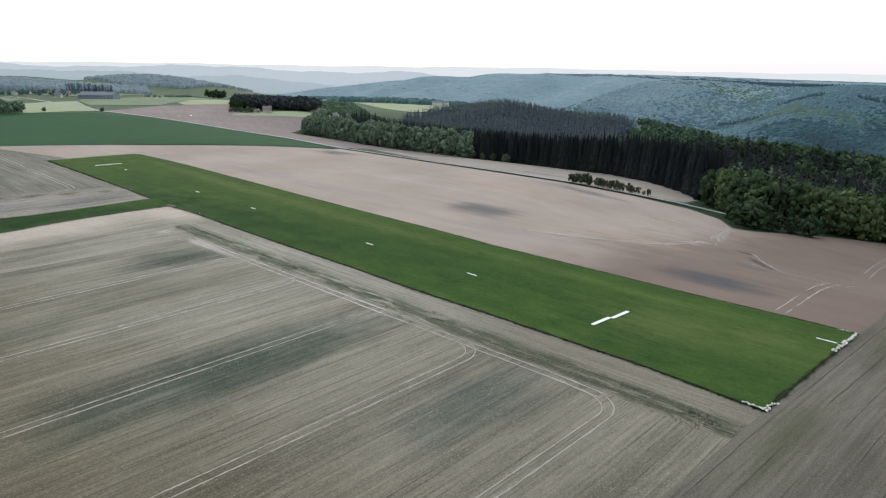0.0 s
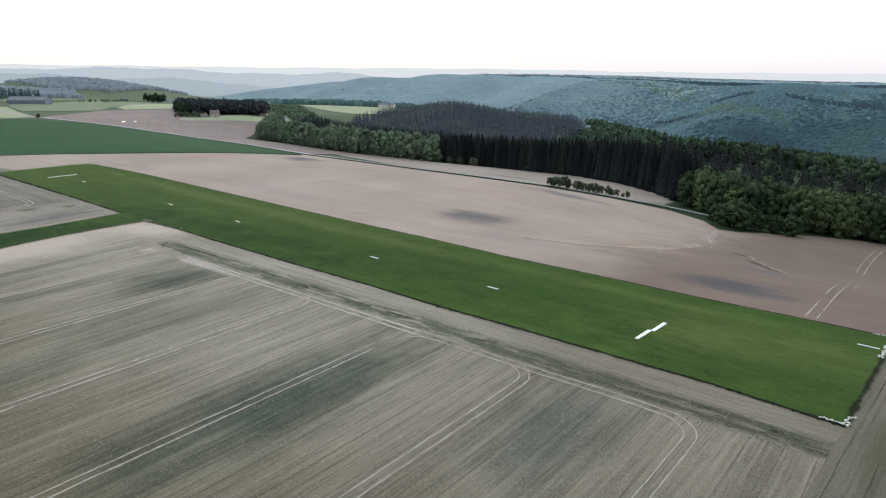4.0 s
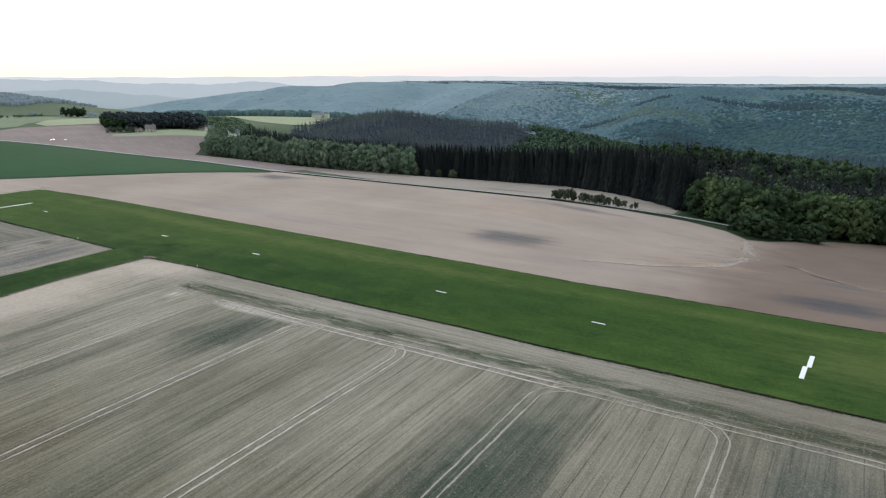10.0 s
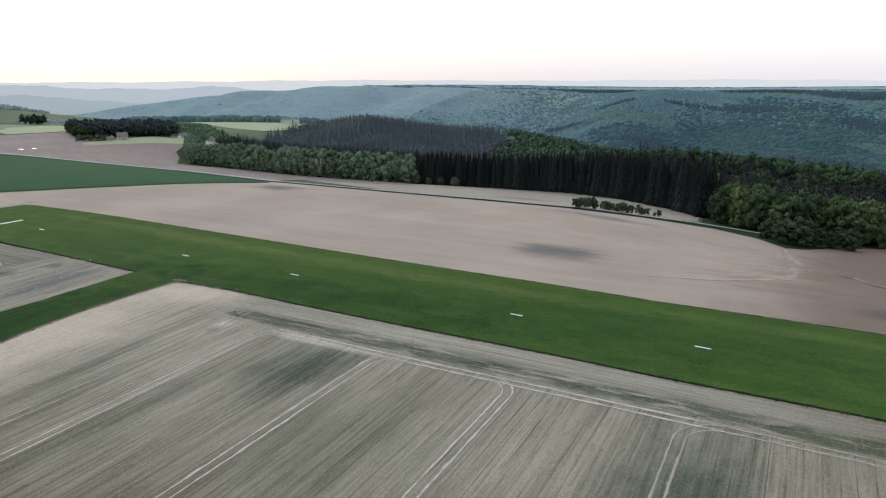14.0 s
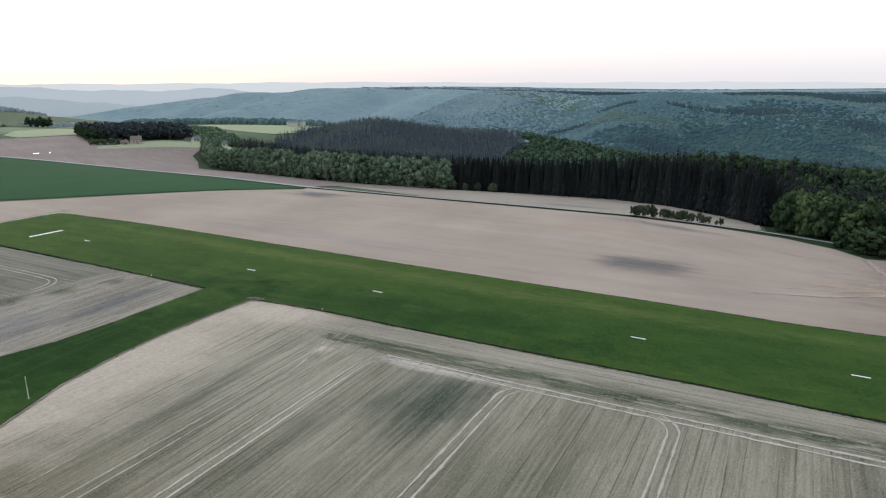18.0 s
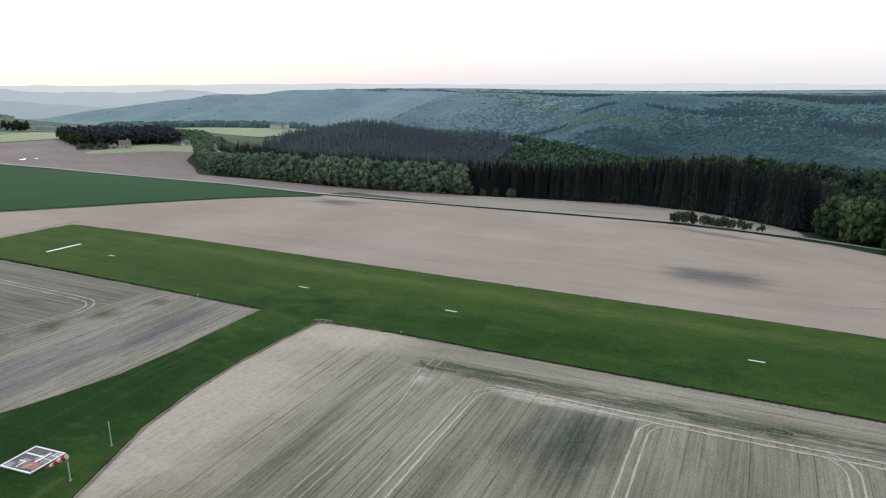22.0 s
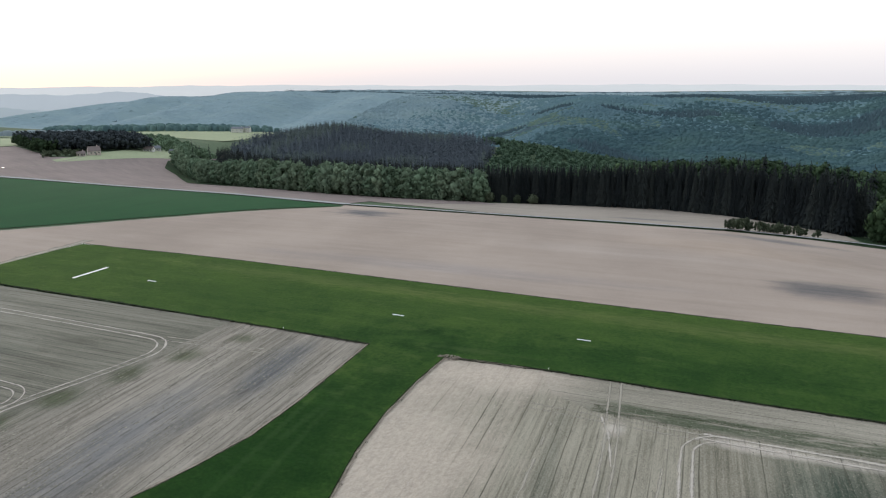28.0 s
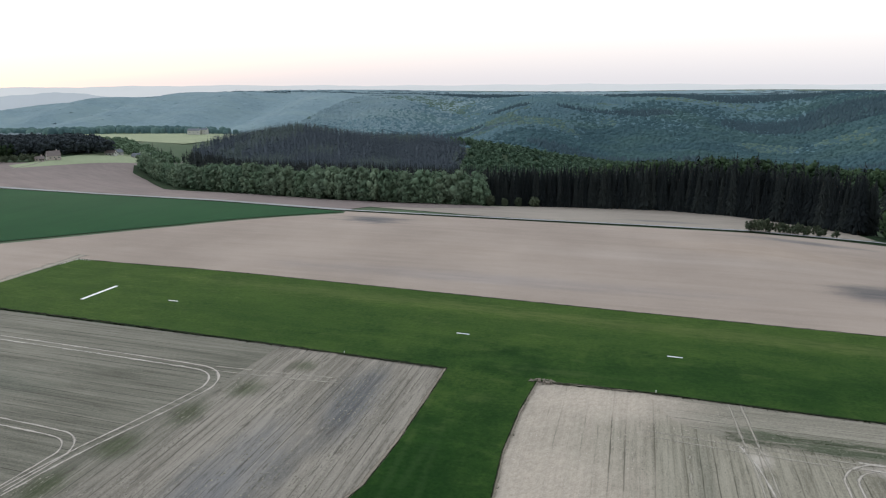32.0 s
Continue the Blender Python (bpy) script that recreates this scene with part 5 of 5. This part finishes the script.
# ---------------------------------------------------------------- hills at the horizon
def skyline(name, radius, az0, az1, profile, material, label):
    vs, fs = [], []
    az = np.linspace(az0, az1, 220)
    for k, a in enumerate(az):
        c, s = math.cos(radians(a)), math.sin(radians(a))
        for r, z in ((radius, -140.0), (radius + 20, profile(a)), (radius + 90, profile(a) - 6)):
            vs.append((-150 + r * c, r * s, z))
        if k:
            b = 3 * k
            fs += [(b - 3, b, b + 1, b - 2), (b - 2, b + 1, b + 2, b - 1)]
    return tagged(mesh_object(name, vs, [f[::-1] for f in fs], [material], smooth=True), label, "hills", kind="structure")


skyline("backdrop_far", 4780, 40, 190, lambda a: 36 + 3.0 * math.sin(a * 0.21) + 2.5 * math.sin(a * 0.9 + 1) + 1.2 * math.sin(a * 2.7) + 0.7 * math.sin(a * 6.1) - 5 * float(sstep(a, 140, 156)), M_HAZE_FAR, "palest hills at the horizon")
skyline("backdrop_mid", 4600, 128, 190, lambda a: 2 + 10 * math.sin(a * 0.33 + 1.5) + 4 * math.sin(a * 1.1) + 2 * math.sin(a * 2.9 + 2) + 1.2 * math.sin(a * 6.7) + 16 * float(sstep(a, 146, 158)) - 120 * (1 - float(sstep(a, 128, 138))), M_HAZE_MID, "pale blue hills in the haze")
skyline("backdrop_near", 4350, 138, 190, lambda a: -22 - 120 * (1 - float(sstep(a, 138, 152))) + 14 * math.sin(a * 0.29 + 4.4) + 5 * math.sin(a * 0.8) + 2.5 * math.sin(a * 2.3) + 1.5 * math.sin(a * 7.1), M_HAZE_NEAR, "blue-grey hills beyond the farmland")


# ---------------------------------------------------------------- airstrip markings
def board(name, x, y, lx, ly, turn=0.0, parent=None, lift=0.36, thick=0.08):
    bm = bm_box(bmesh.new(), 0, 0, thick / 2, lx, ly, thick, 0, 0.015)
    ob = part(name, bm, M_WHITE, parent)
    ob.matrix_basis = pose(x, y, ground_z(x, y) + lift - 0.04, 0, 0, turn)
    return ob


for k, (x, y) in enumerate(((-123.5, 127.9), (-167.9, 128.4), (-242.8, 130.6), (-292.9, 131.6), (-382.1, 134.1))):
    e = empty("runway_marker", pose(x, y, ground_z(x, y) + 0.36, 0, 0, -0.9))
    for i in range(3):
        bm = bm_box(bmesh.new(), (i - 1) * 1.12, 0.01 * (i - 1), 0.04, 1.1, 0.42, 0.08, 0, 0.015)
        part("board", bm, M_WHITE, e)
    tagged(e, "flat white marker board lying in the grass", "runway marker", "markers along the strip's middle")
east_bar = empty("threshold_bar")
for y0, n, dx in ((120.5, 4, -0.34), (127.3, 4, 0.30)):
    for i in range(n):
        board("board", -79.8 + dx - 0.02 * (y0 + i * 1.7 - 126), y0 + i * 1.7, 0.9, 1.66, 1, east_bar)
tagged(east_bar, "broad white threshold bar of two offset halves on the grass", "runway marking")
west_bar = empty("threshold_bar")
for i in range(8):
    board("board", -409.8 - 0.06 * i, 128.7 + i * 1.80, 1.1, 1.76, 2, west_bar)
tagged(west_bar, "narrow white threshold bar on the grass", "runway marking")


def rock_mesh(seed, material):
    bm = bmesh.new()
    bmesh.ops.create_icosphere(bm, subdivisions=1, radius=0.5)
    for v in bm.verts:
        v.co *= 0.8 + 0.5 * noise.noise(v.co * 2.3 + Vector((seed, 0, 0)))
        v.co.z *= 0.65
    me = bpy.data.meshes.new("stone")
    bm.to_mesh(me)
    bm.free()
    me.materials.append(material)
    return me


ROCKS = [rock_mesh(i * 3.7, M_STONE) for i in range(5)]
CLODS = [rock_mesh(i * 2.9 + 1.3, M_CLOD) for i in range(5)]


def stone_row(owner, a, b, step, width, size):
    a, b = Vector(a), Vector(b)
    n = int((b - a).length / step)
    for i in range(n + 1):
        for _ in range(max(1, round(width / 0.7))):
            p = a.lerp(b, i / max(1, n))
            x, y = p.x + rng.uniform(-width / 2, width / 2), p.y + rng.uniform(-width / 2, width / 2)
            s = size * rng.uniform(0.7, 1.3)
            share("stone", ROCKS[int(rng.integers(0, 5))], owner, Matrix.LocRotScale((x, y, ground_z(x, y) + 0.4), Euler((0, 0, rng.uniform(0, 6.28))), (s, s * rng.uniform(0.7, 1), s)))


c1 = empty("stone_corner_mark")
stone_row(c1, (-42.2, 107.4), (-38.5, 107.0), 0.3, 0.7, 0.62)
stone_row(c1, (-38.5, 107.0), (-38.4, 110.4), 0.28, 0.9, 0.62)
tagged(c1, "whitewashed stones in a corner at the strip's end", "corner mark", "stone marks at the strip's corners")
c2 = empty("stone_corner_mark")
stone_row(c2, (-39.7, 143.4), (-39.6, 158.0), 0.33, 0.8, 0.72)
stone_row(c2, (-39.6, 158.4), (-43.5, 158.2), 0.55, 0.3, 0.45)
tagged(c2, "long row of whitewashed stones at the strip's corner", "corner mark", "stone marks at the strip's corners")
c3 = empty("stone_corner_mark")
stone_row(c3, (-450.2, 158.5), (-450.0, 165.5), 0.6, 0.7, 0.7)
stone_row(c3, (-450.0, 165.8), (-444.5, 165.6), 0.7, 0.4, 0.55)
tagged(c3, "pale stones at the far corner of the strip", "corner mark", "stone marks at the strip's corners")
heap = empty("earth_heap")
for i in range(46):
    a, q = rng.uniform(0, 6.28), math.sqrt(rng.uniform(0, 1))
    x, y, w = -268.8 + 2.8 * q * math.cos(a), 109.3 + 1.2 * q * math.sin(a), rng.uniform(0.35, 0.85)
    share("clod", CLODS[i % 5], heap, Matrix.LocRotScale((x, y, ground_z(x, y) + 0.34 + 0.35 * (1 - q)), Euler((0, 0, a)), (w, w * 0.8, w * 0.9)))
tagged(heap, "low heap of dry earth clods at the field's corner", "earth heap")
edge_line = empty("edge_line")
for i in range(3):
    board("board", -44.0 + i * 1.35, 148.7, 1.3, 0.35, 0, edge_line)
tagged(edge_line, "thin white line of boards near the stone corner", "runway marking")
for x, y in ((-315.6, 111.6), (-246.2, 110.3)):
    e = empty("marker_post", pose(x, y, ground_z(x, y) + 0.3))
    part("post", bm_rod(bmesh.new(), (0, 0, 0), (0, 0, 0.38), 0.07, 0.06, 8), M_POLE, e)
    part("cap", bm_rod(bmesh.new(), (0, 0, 0.38), (0, 0, 0.5), 0.12, 0.09, 8), M_WHITE, e)
    tagged(e, "short pale marker post at the grass edge", "post", "edge posts of the strip")

# ---------------------------------------------------------------- signal square and windsock
SQ = 6.8
square = empty("signal_square", pose(-271.7, 33.9, ground_z(-271.7, 33.9) + 0.36, 0, 0, 7.0))


def at_uv(u, v):
    return (u - 0.5) * SQ, (v - 0.5) * SQ


part("base", bm_box(bmesh.new(), 0, 0, 0.10, SQ, SQ, 0.20, 0, 0.02), M_PANEL_GREY, square, "grey raised base slab")
for i in range(4):
    for j in range(4):
        u, v = at_uv((i + 0.5) / 4, (j + 0.5) / 4)
        part("panel", bm_box(bmesh.new(), u, v, 0.22, SQ / 4 - 0.05, SQ / 4 - 0.05, 0.04, 0, 0.008), M_PANEL if (i * 3 + j * 5) % 4 else M_PANEL_GREY, square)
for u, v, lx, ly in ((0.5, 0.02, SQ, 0.3), (0.5, 0.98, SQ, 0.3), (0.02, 0.5, 0.3, SQ - 0.6), (0.98, 0.5, 0.3, SQ - 0.6)):
    x, y = at_uv(u, v)
    part("border_board", bm_box(bmesh.new(), x, y, 0.26, lx, ly, 0.12, 0, 0.015), M_WHITE, square)
for u0, v0, u1, v1, w, nm in ((0.09, 0.67, 0.62, 0.67, 0.34, "landing_tee_leg"), (0.66, 0.42, 0.66, 0.88, 0.38, "landing_tee_bar"), (0.22, 0.365, 0.43, 0.365, 0.24, "signal_bar"),
                              (0.41, 0.11, 0.41, 0.34, 0.24, "signal_bar"), (0.80, 0.45, 0.80, 0.95, 0.12, "thin_bar"), (0.89, 0.45, 0.89, 0.95, 0.12, "thin_bar"), (0.72, 0.62, 0.97, 0.62, 0.12, "thin_bar"),
                              (0.72, 0.80, 0.97, 0.80, 0.12, "thin_bar")):
    (xa, ya), (xb, yb) = at_uv(u0, v0), at_uv(u1, v1)
    part(nm, bm_box(bmesh.new(), (xa + xb) / 2, (ya + yb) / 2, 0.275, max(abs(xb - xa), w), max(abs(yb - ya), w), 0.06, 0, 0.01), M_WHITE, square)
bm = bmesh.new()
tri = [bm.verts.new((*at_uv(u, v), 0.25)) for u, v in ((0.50, 0.10), (0.92, 0.16), (0.88, 0.44), (0.56, 0.40))]
f = bm.faces.new(tri)
ex = bmesh.ops.extrude_face_region(bm, geom=[f])
bmesh.ops.translate(bm, verts=[v for v in ex["geom"] if isinstance(v, bmesh.types.BMVert)], vec=(0, 0, 0.03))
bmesh.ops.recalc_face_normals(bm, faces=bm.faces[:])
part("red_panel", bm, M_RED, square, "faded red signal panel")
x, y = at_uv(0.66, 0.22)
part("diagonal_bar", bm_box(bmesh.new(), x, y, 0.31, 1.5, 0.34, 0.05, 75, 0.01), plain("tan_signal_bar", (0.55, 0.42, 0.30), 0.7), square, "tan diagonal bar")
tagged(square, "raised signal square with white border, tee and red panel", "signal panel")

px, py = -260.7, 32.9
sock = empty("windsock", pose(px, py, ground_z(px, py) + 0.1))
part("pole", bm_rod(bmesh.new(), (0, 0, 0), (-0.1, 0, 4.7), 0.10, 0.07, 10), M_POLE, sock, "pale leaning pole")
part("hoop", bm_rod(bmesh.new(), (-0.1, 0, 4.35), (-0.18, -0.04, 4.32), 0.47, 0.47, 16), M_POLE, sock)
a, d = Vector((-0.15, -0.03, 4.33)), Vector((-0.60, -0.32, -0.36))
for i in range(5):
    r0, r1 = 0.46 - 0.055 * i, 0.46 - 0.055 * (i + 1)
    b = a + d + Vector((0, 0, -0.03 * i))
    part("sock_ring", bm_rod(bmesh.new(), a, b, r0, r1, 14), M_SOCK_RED if i % 2 == 0 else M_SOCK_WHITE, sock)
    a = b
part("foot", bm_box(bmesh.new(), 0, 0, 0.1, 0.5, 0.5, 0.3, 0, 0.03), M_PANEL_GREY, sock)
tagged(sock, "drooping red and white windsock on a pale pole", "windsock")
mx, my = -264.1, 43.0
mast = empty("mast", pose(mx, my, ground_z(mx, my) + 0.1))
part("pole", bm_rod(bmesh.new(), (0, 0, 0), (-0.12, 0.0, 4.6), 0.09, 0.06, 10), M_POLE, mast)
part("cap", bm_rod(bmesh.new(), (-0.12, 0, 4.6), (-0.12, 0, 4.72), 0.10, 0.05, 10), M_WHITE, mast)
part("foot", bm_box(bmesh.new(), 0, 0, 0.1, 0.45, 0.45, 0.3, 0, 0.03), M_PANEL_GREY, mast)
tagged(mast, "plain pale pole standing in the grass", "pole")


# ---------------------------------------------------------------- houses
def house(x, y, turn, L, W, wall_h, roof_h, wall, roof, label, name="house", group="", windows=3):
    z = ground_z(x, y)
    e = empty(name, pose(x, y, z, 0, 0, turn))
    bm = bmesh.new()
    prof = [(-W / 2, -1.5), (W / 2, -1.5), (W / 2, wall_h), (0, wall_h + roof_h - 0.15), (-W / 2, wall_h)]
    rows = [[bm.verts.new((sx * L / 2, p, q)) for p, q in prof] for sx in (-1, 1)]
    bm.faces.new(rows[0][::-1])
    bm.faces.new(rows[1])
    for i in range(5):
        j = (i + 1) % 5
        bm.faces.new((rows[0][i], rows[0][j], rows[1][j], rows[1][i]))
    bmesh.ops.recalc_face_normals(bm, faces=bm.faces[:])
    part("wall", bm, wall, e)
    sl = math.atan2(roof_h, W / 2)
    for s in (-1, 1):
        bm = bmesh.new()
        bmesh.ops.create_cube(bm, size=1.0, matrix=Matrix.Translation((0, s * (W / 4 + 0.1), wall_h + roof_h / 2)) @ Euler((-s * sl, 0, 0)).to_matrix().to_4x4() @ Matrix.Diagonal((L + 0.8, W / 2 / math.cos(sl) + 0.5, 0.22, 1)))
        part("roof_slope", bm, roof, e)
    part("chimney", bm_box(bmesh.new(), L * 0.3, 0.3, wall_h + roof_h + 0.3, 0.7, 0.7, 1.8, 0, 0.03), wall, e)
    for s in (-1, 1):
        for i in range(windows):
            u = (i + 0.5) / windows * L - L / 2
            w = part("window", bm_box(bmesh.new(), u, s * (W / 2 + 0.02), wall_h * 0.62, 1.1, 0.10, 1.3, 0, 0.01), M_WHITE, e)
            part("pane", bm_box(bmesh.new(), u, s * (W / 2 + 0.06), wall_h * 0.62, 0.9, 0.06, 1.1), M_PANE, w)
        part("window", bm_box(bmesh.new(), s * (L / 2 + 0.02), 0, wall_h * 0.9, 0.10, 1.0, 1.2, 0, 0.01), M_PANE, e)
    part("door", bm_box(bmesh.new(), 0.8, -W / 2 - 0.03, 1.0, 1.0, 0.08, 2.05, 0, 0.01), M_ROOF, e)
    return tagged(e, label, "house" if name == "house" else "barn", group)


house(-754, 436.7, 62, 10, 7.5, 4.0, 3.8, M_BRICK, M_ROOF, "pinkish farmhouse with a steep brown roof")
house(-755.2, 423.3, 62, 7, 5, 2.4, 2.0, M_BRICK, M_ROOF, "low outbuilding joined to the farmhouse", "barn")
for k, (x, y, tn) in enumerate(((-762.7, 510.4, 20), (-770.5, 526.6, 75), (-752.1, 533.1, 10), (-792, 573.2, 40), (-809.6, 611.6, 15), (-765.8, 561.4, 60), (-743, 582.2, 25))):
    house(x, y, tn, 9, 6.5, 2.7, 2.5, M_RENDER, M_SLATE if k % 3 else M_ROOF, "pale cottage with a slate roof among garden trees", "house", "cottages of the hamlet")
barn = house(-1107.8, 365.6, 43, 52, 20, 5.5, 4.5, M_SHEET, M_SLATE, "long blue-grey sheet metal barn", "barn", "", 8)
house(-1048.5, 1001.7, 18, 22, 12, 7.5, 3.0, M_RENDER, M_SLATE, "grey stone barn at the far meadow's edge", "barn", "", 3)
house(-1033.2, 1009.9, 18, 9, 9, 8.5, 2.5, M_RENDER, M_SLATE, "grey gate tower beside the stone barn", "barn", "", 1)
hr = random.Random(5)
for k in range(26):
    x, y = hr.uniform(-1470, -1140), hr.uniform(243, 418)
    house(x, y, hr.uniform(0, 90), hr.uniform(8, 11), 7, 3.4, 3.0, M_RENDER if hr.random() < 0.85 else M_BRICK, M_SLATE if hr.random() < 0.6 else M_ROOF,
          "pale village house with a dark roof", "house", "houses of the village")
for k in range(12):
    x, y = hr.uniform(-1627, -1327), hr.uniform(655, 875)
    house(x, y, hr.uniform(0, 90), 12, 9, 4.5, 3.6, M_RENDER, M_SLATE, "small white house among distant trees", "house", "houses of the far hamlet")


# ---------------------------------------------------------------- rough grass along the edges of the strip
def tuft_mesh(seed):
    g = np.random.default_rng(seed)
    vs, fs = [], []
    for k in range(7):
        a, r, h = g.uniform(0, 6.28), g.uniform(0.05, 0.3), g.uniform(0.5, 1.0)
        x, y = r * math.cos(a), r * math.sin(a)
        i = len(vs)
        b = g.uniform(0, 6.28)
        vs += [(x - 0.13 * math.cos(b), y - 0.13 * math.sin(b), 0), (x + 0.13 * math.cos(b), y + 0.13 * math.sin(b), 0), (x * 2.2, y * 2.2, h)]
        fs.append((i, i + 1, i + 2))
    return np.array(vs), fs


TUFTS = [tuft_mesh(300 + i) for i in range(5)]
rim = []
for line, width, dens in ((NEAR_EDGE, 0.8, 6.0), (WEST_EDGE, 1.0, 6.0), (FAR_EDGE, 0.8, 5.0), ([(-38.6, 108), (-39.6, 158)], 1.3, 6.0), (TAXI_WEST[:5], 0.7, 2.5), (TAXI_EAST[:5], 0.7, 2.5)):
    for a, b in zip(line[:-1], line[1:]):
        a, b = np.array(a), np.array(b)
        L = np.linalg.norm(b - a)
        t = rng.uniform(0, 1, int(L * dens))
        p = a + (b - a) * t[:, None] + rng.normal(0, width / 2.5, (len(t), 2))
        keep = np.array([noise.noise((x * 0.13, y * 0.13, 5.0)) > -0.25 for x, y in p])
        rim.append(p[keep])
scatter("edge_grass", np.concatenate(rim), TUFTS, M_TUSSOCK, 0.25, 0.5, 1.5, "dark rough grass along the edge of the strip", 0.0)


# ---------------------------------------------------------------- clods in the drilled rows, sprouts on the headland, tufts on the strip
def lump_mesh(seed):
    g = np.random.default_rng(seed)
    ring = [(0.5 * g.uniform(0.7, 1.2) * math.cos(a), 0.5 * g.uniform(0.7, 1.2) * math.sin(a), g.uniform(-0.1, 0.08)) for a in np.linspace(0, 2 * math.pi, 6)[:-1]]
    return np.array([(g.uniform(-0.15, 0.15), g.uniform(-0.15, 0.15), g.uniform(0.35, 0.6))] + ring), [(0, 1 + j, 1 + (j + 1) % 5) for j in range(5)]


def crumbs(name, light, dark):
    m = Nodes(name, 1.0, 0.05)
    return m.finish(m.mix(m.math("POWER", m.island(), 1.6), dark, light))


def in_rows(poly, count, gap, lean, patch, bare=0.0):
    """Places in drilled rows that lie `gap` apart and lean, thicker where the ground is patchy."""
    xs, ys = [p[0] for p in poly], [p[1] for p in poly]
    X, Y = rng.uniform(min(xs), max(xs), count * 3), rng.uniform(min(ys), max(ys), count * 3)
    across = X + lean * Y
    X = X + np.round(across / gap) * gap - across + rng.normal(0, 0.10, X.shape)
    k = inside(poly, X, Y)
    X, Y = X[k], Y[k]
    thick = np.array([noise.noise((x * 0.35, y * 0.05, 3.3)) + 0.8 * noise.noise((x * patch, y * patch, 6.1)) for x, y in zip(X, Y)])
    keep = thick > bare
    return np.stack([X[keep], Y[keep]], 1)[:count]


LUMPS = [lump_mesh(400 + i) for i in range(6)]
M_CRUMB = crumbs("dry_soil_crumbs", (0.340, 0.310, 0.250), (0.140, 0.131, 0.102))
M_CRUMB_PALE = crumbs("pale_soil_crumbs", (0.520, 0.455, 0.390), (0.330, 0.290, 0.240))
NEAR_ROWS = [(-252, 93), (-246, 66), (-238, 40), (-225, 20), (-37, 30), (-37, 92), (-215, 93)]
scatter("field_clods", in_rows(NEAR_ROWS, 20000, 0.8, 0.05, 0.03, -0.05), LUMPS, M_CRUMB, 0.14, 0.31, 1.0, "small dry clods and stubble along the drilled rows", 0.06)
scatter("pale_clods", in_rows([(-269, 106), (-270, 70), (-258, 36), (-240, 20), (-238, 40), (-246, 66), (-250, 93), (-215, 95), (-215, 106)], 6000, 1.1, 0.12, 0.06, 0.0), LUMPS, M_CRUMB_PALE, 0.14, 0.34, 1.1, "pale trampled clods in the field's corner", 0.05)
scatter("headland_clods", in_rows([(-215, 94), (-37, 94), (-37, 106), (-215, 106.5)], 7000, 0.9, 0.0, 0.05, 0.0), LUMPS, M_CRUMB, 0.12, 0.28, 1.0, "small clods on the headland", 0.09)
scatter("western_clods", in_rows([(-293, 108), (-330, 109), (-343, 46), (-346, 10), (-305, 15), (-294, 48), (-293, 66)], 7000, 1.0, 0.10, 0.06, 0.0), LUMPS, M_CRUMB, 0.22, 0.50, 1.1, "coarse pale clods on the western headland", 0.10)
sprout = np.stack([rng.uniform(-234, -34, 26000), rng.normal(97.3, 1.8, 26000)], 1)
sprout = sprout[np.array([noise.noise((x * 0.11, y * 0.45, 9.4)) + 0.5 * noise.noise((x * 0.5, y * 1.2, 2.2)) > 0.26 for x, y in sprout])]
scatter("headland_sprouts", sprout[:3600], TUFTS, M_SPROUT, 0.08, 0.19, 1.8, "thin green volunteer sprouts along the headland", 0.10)
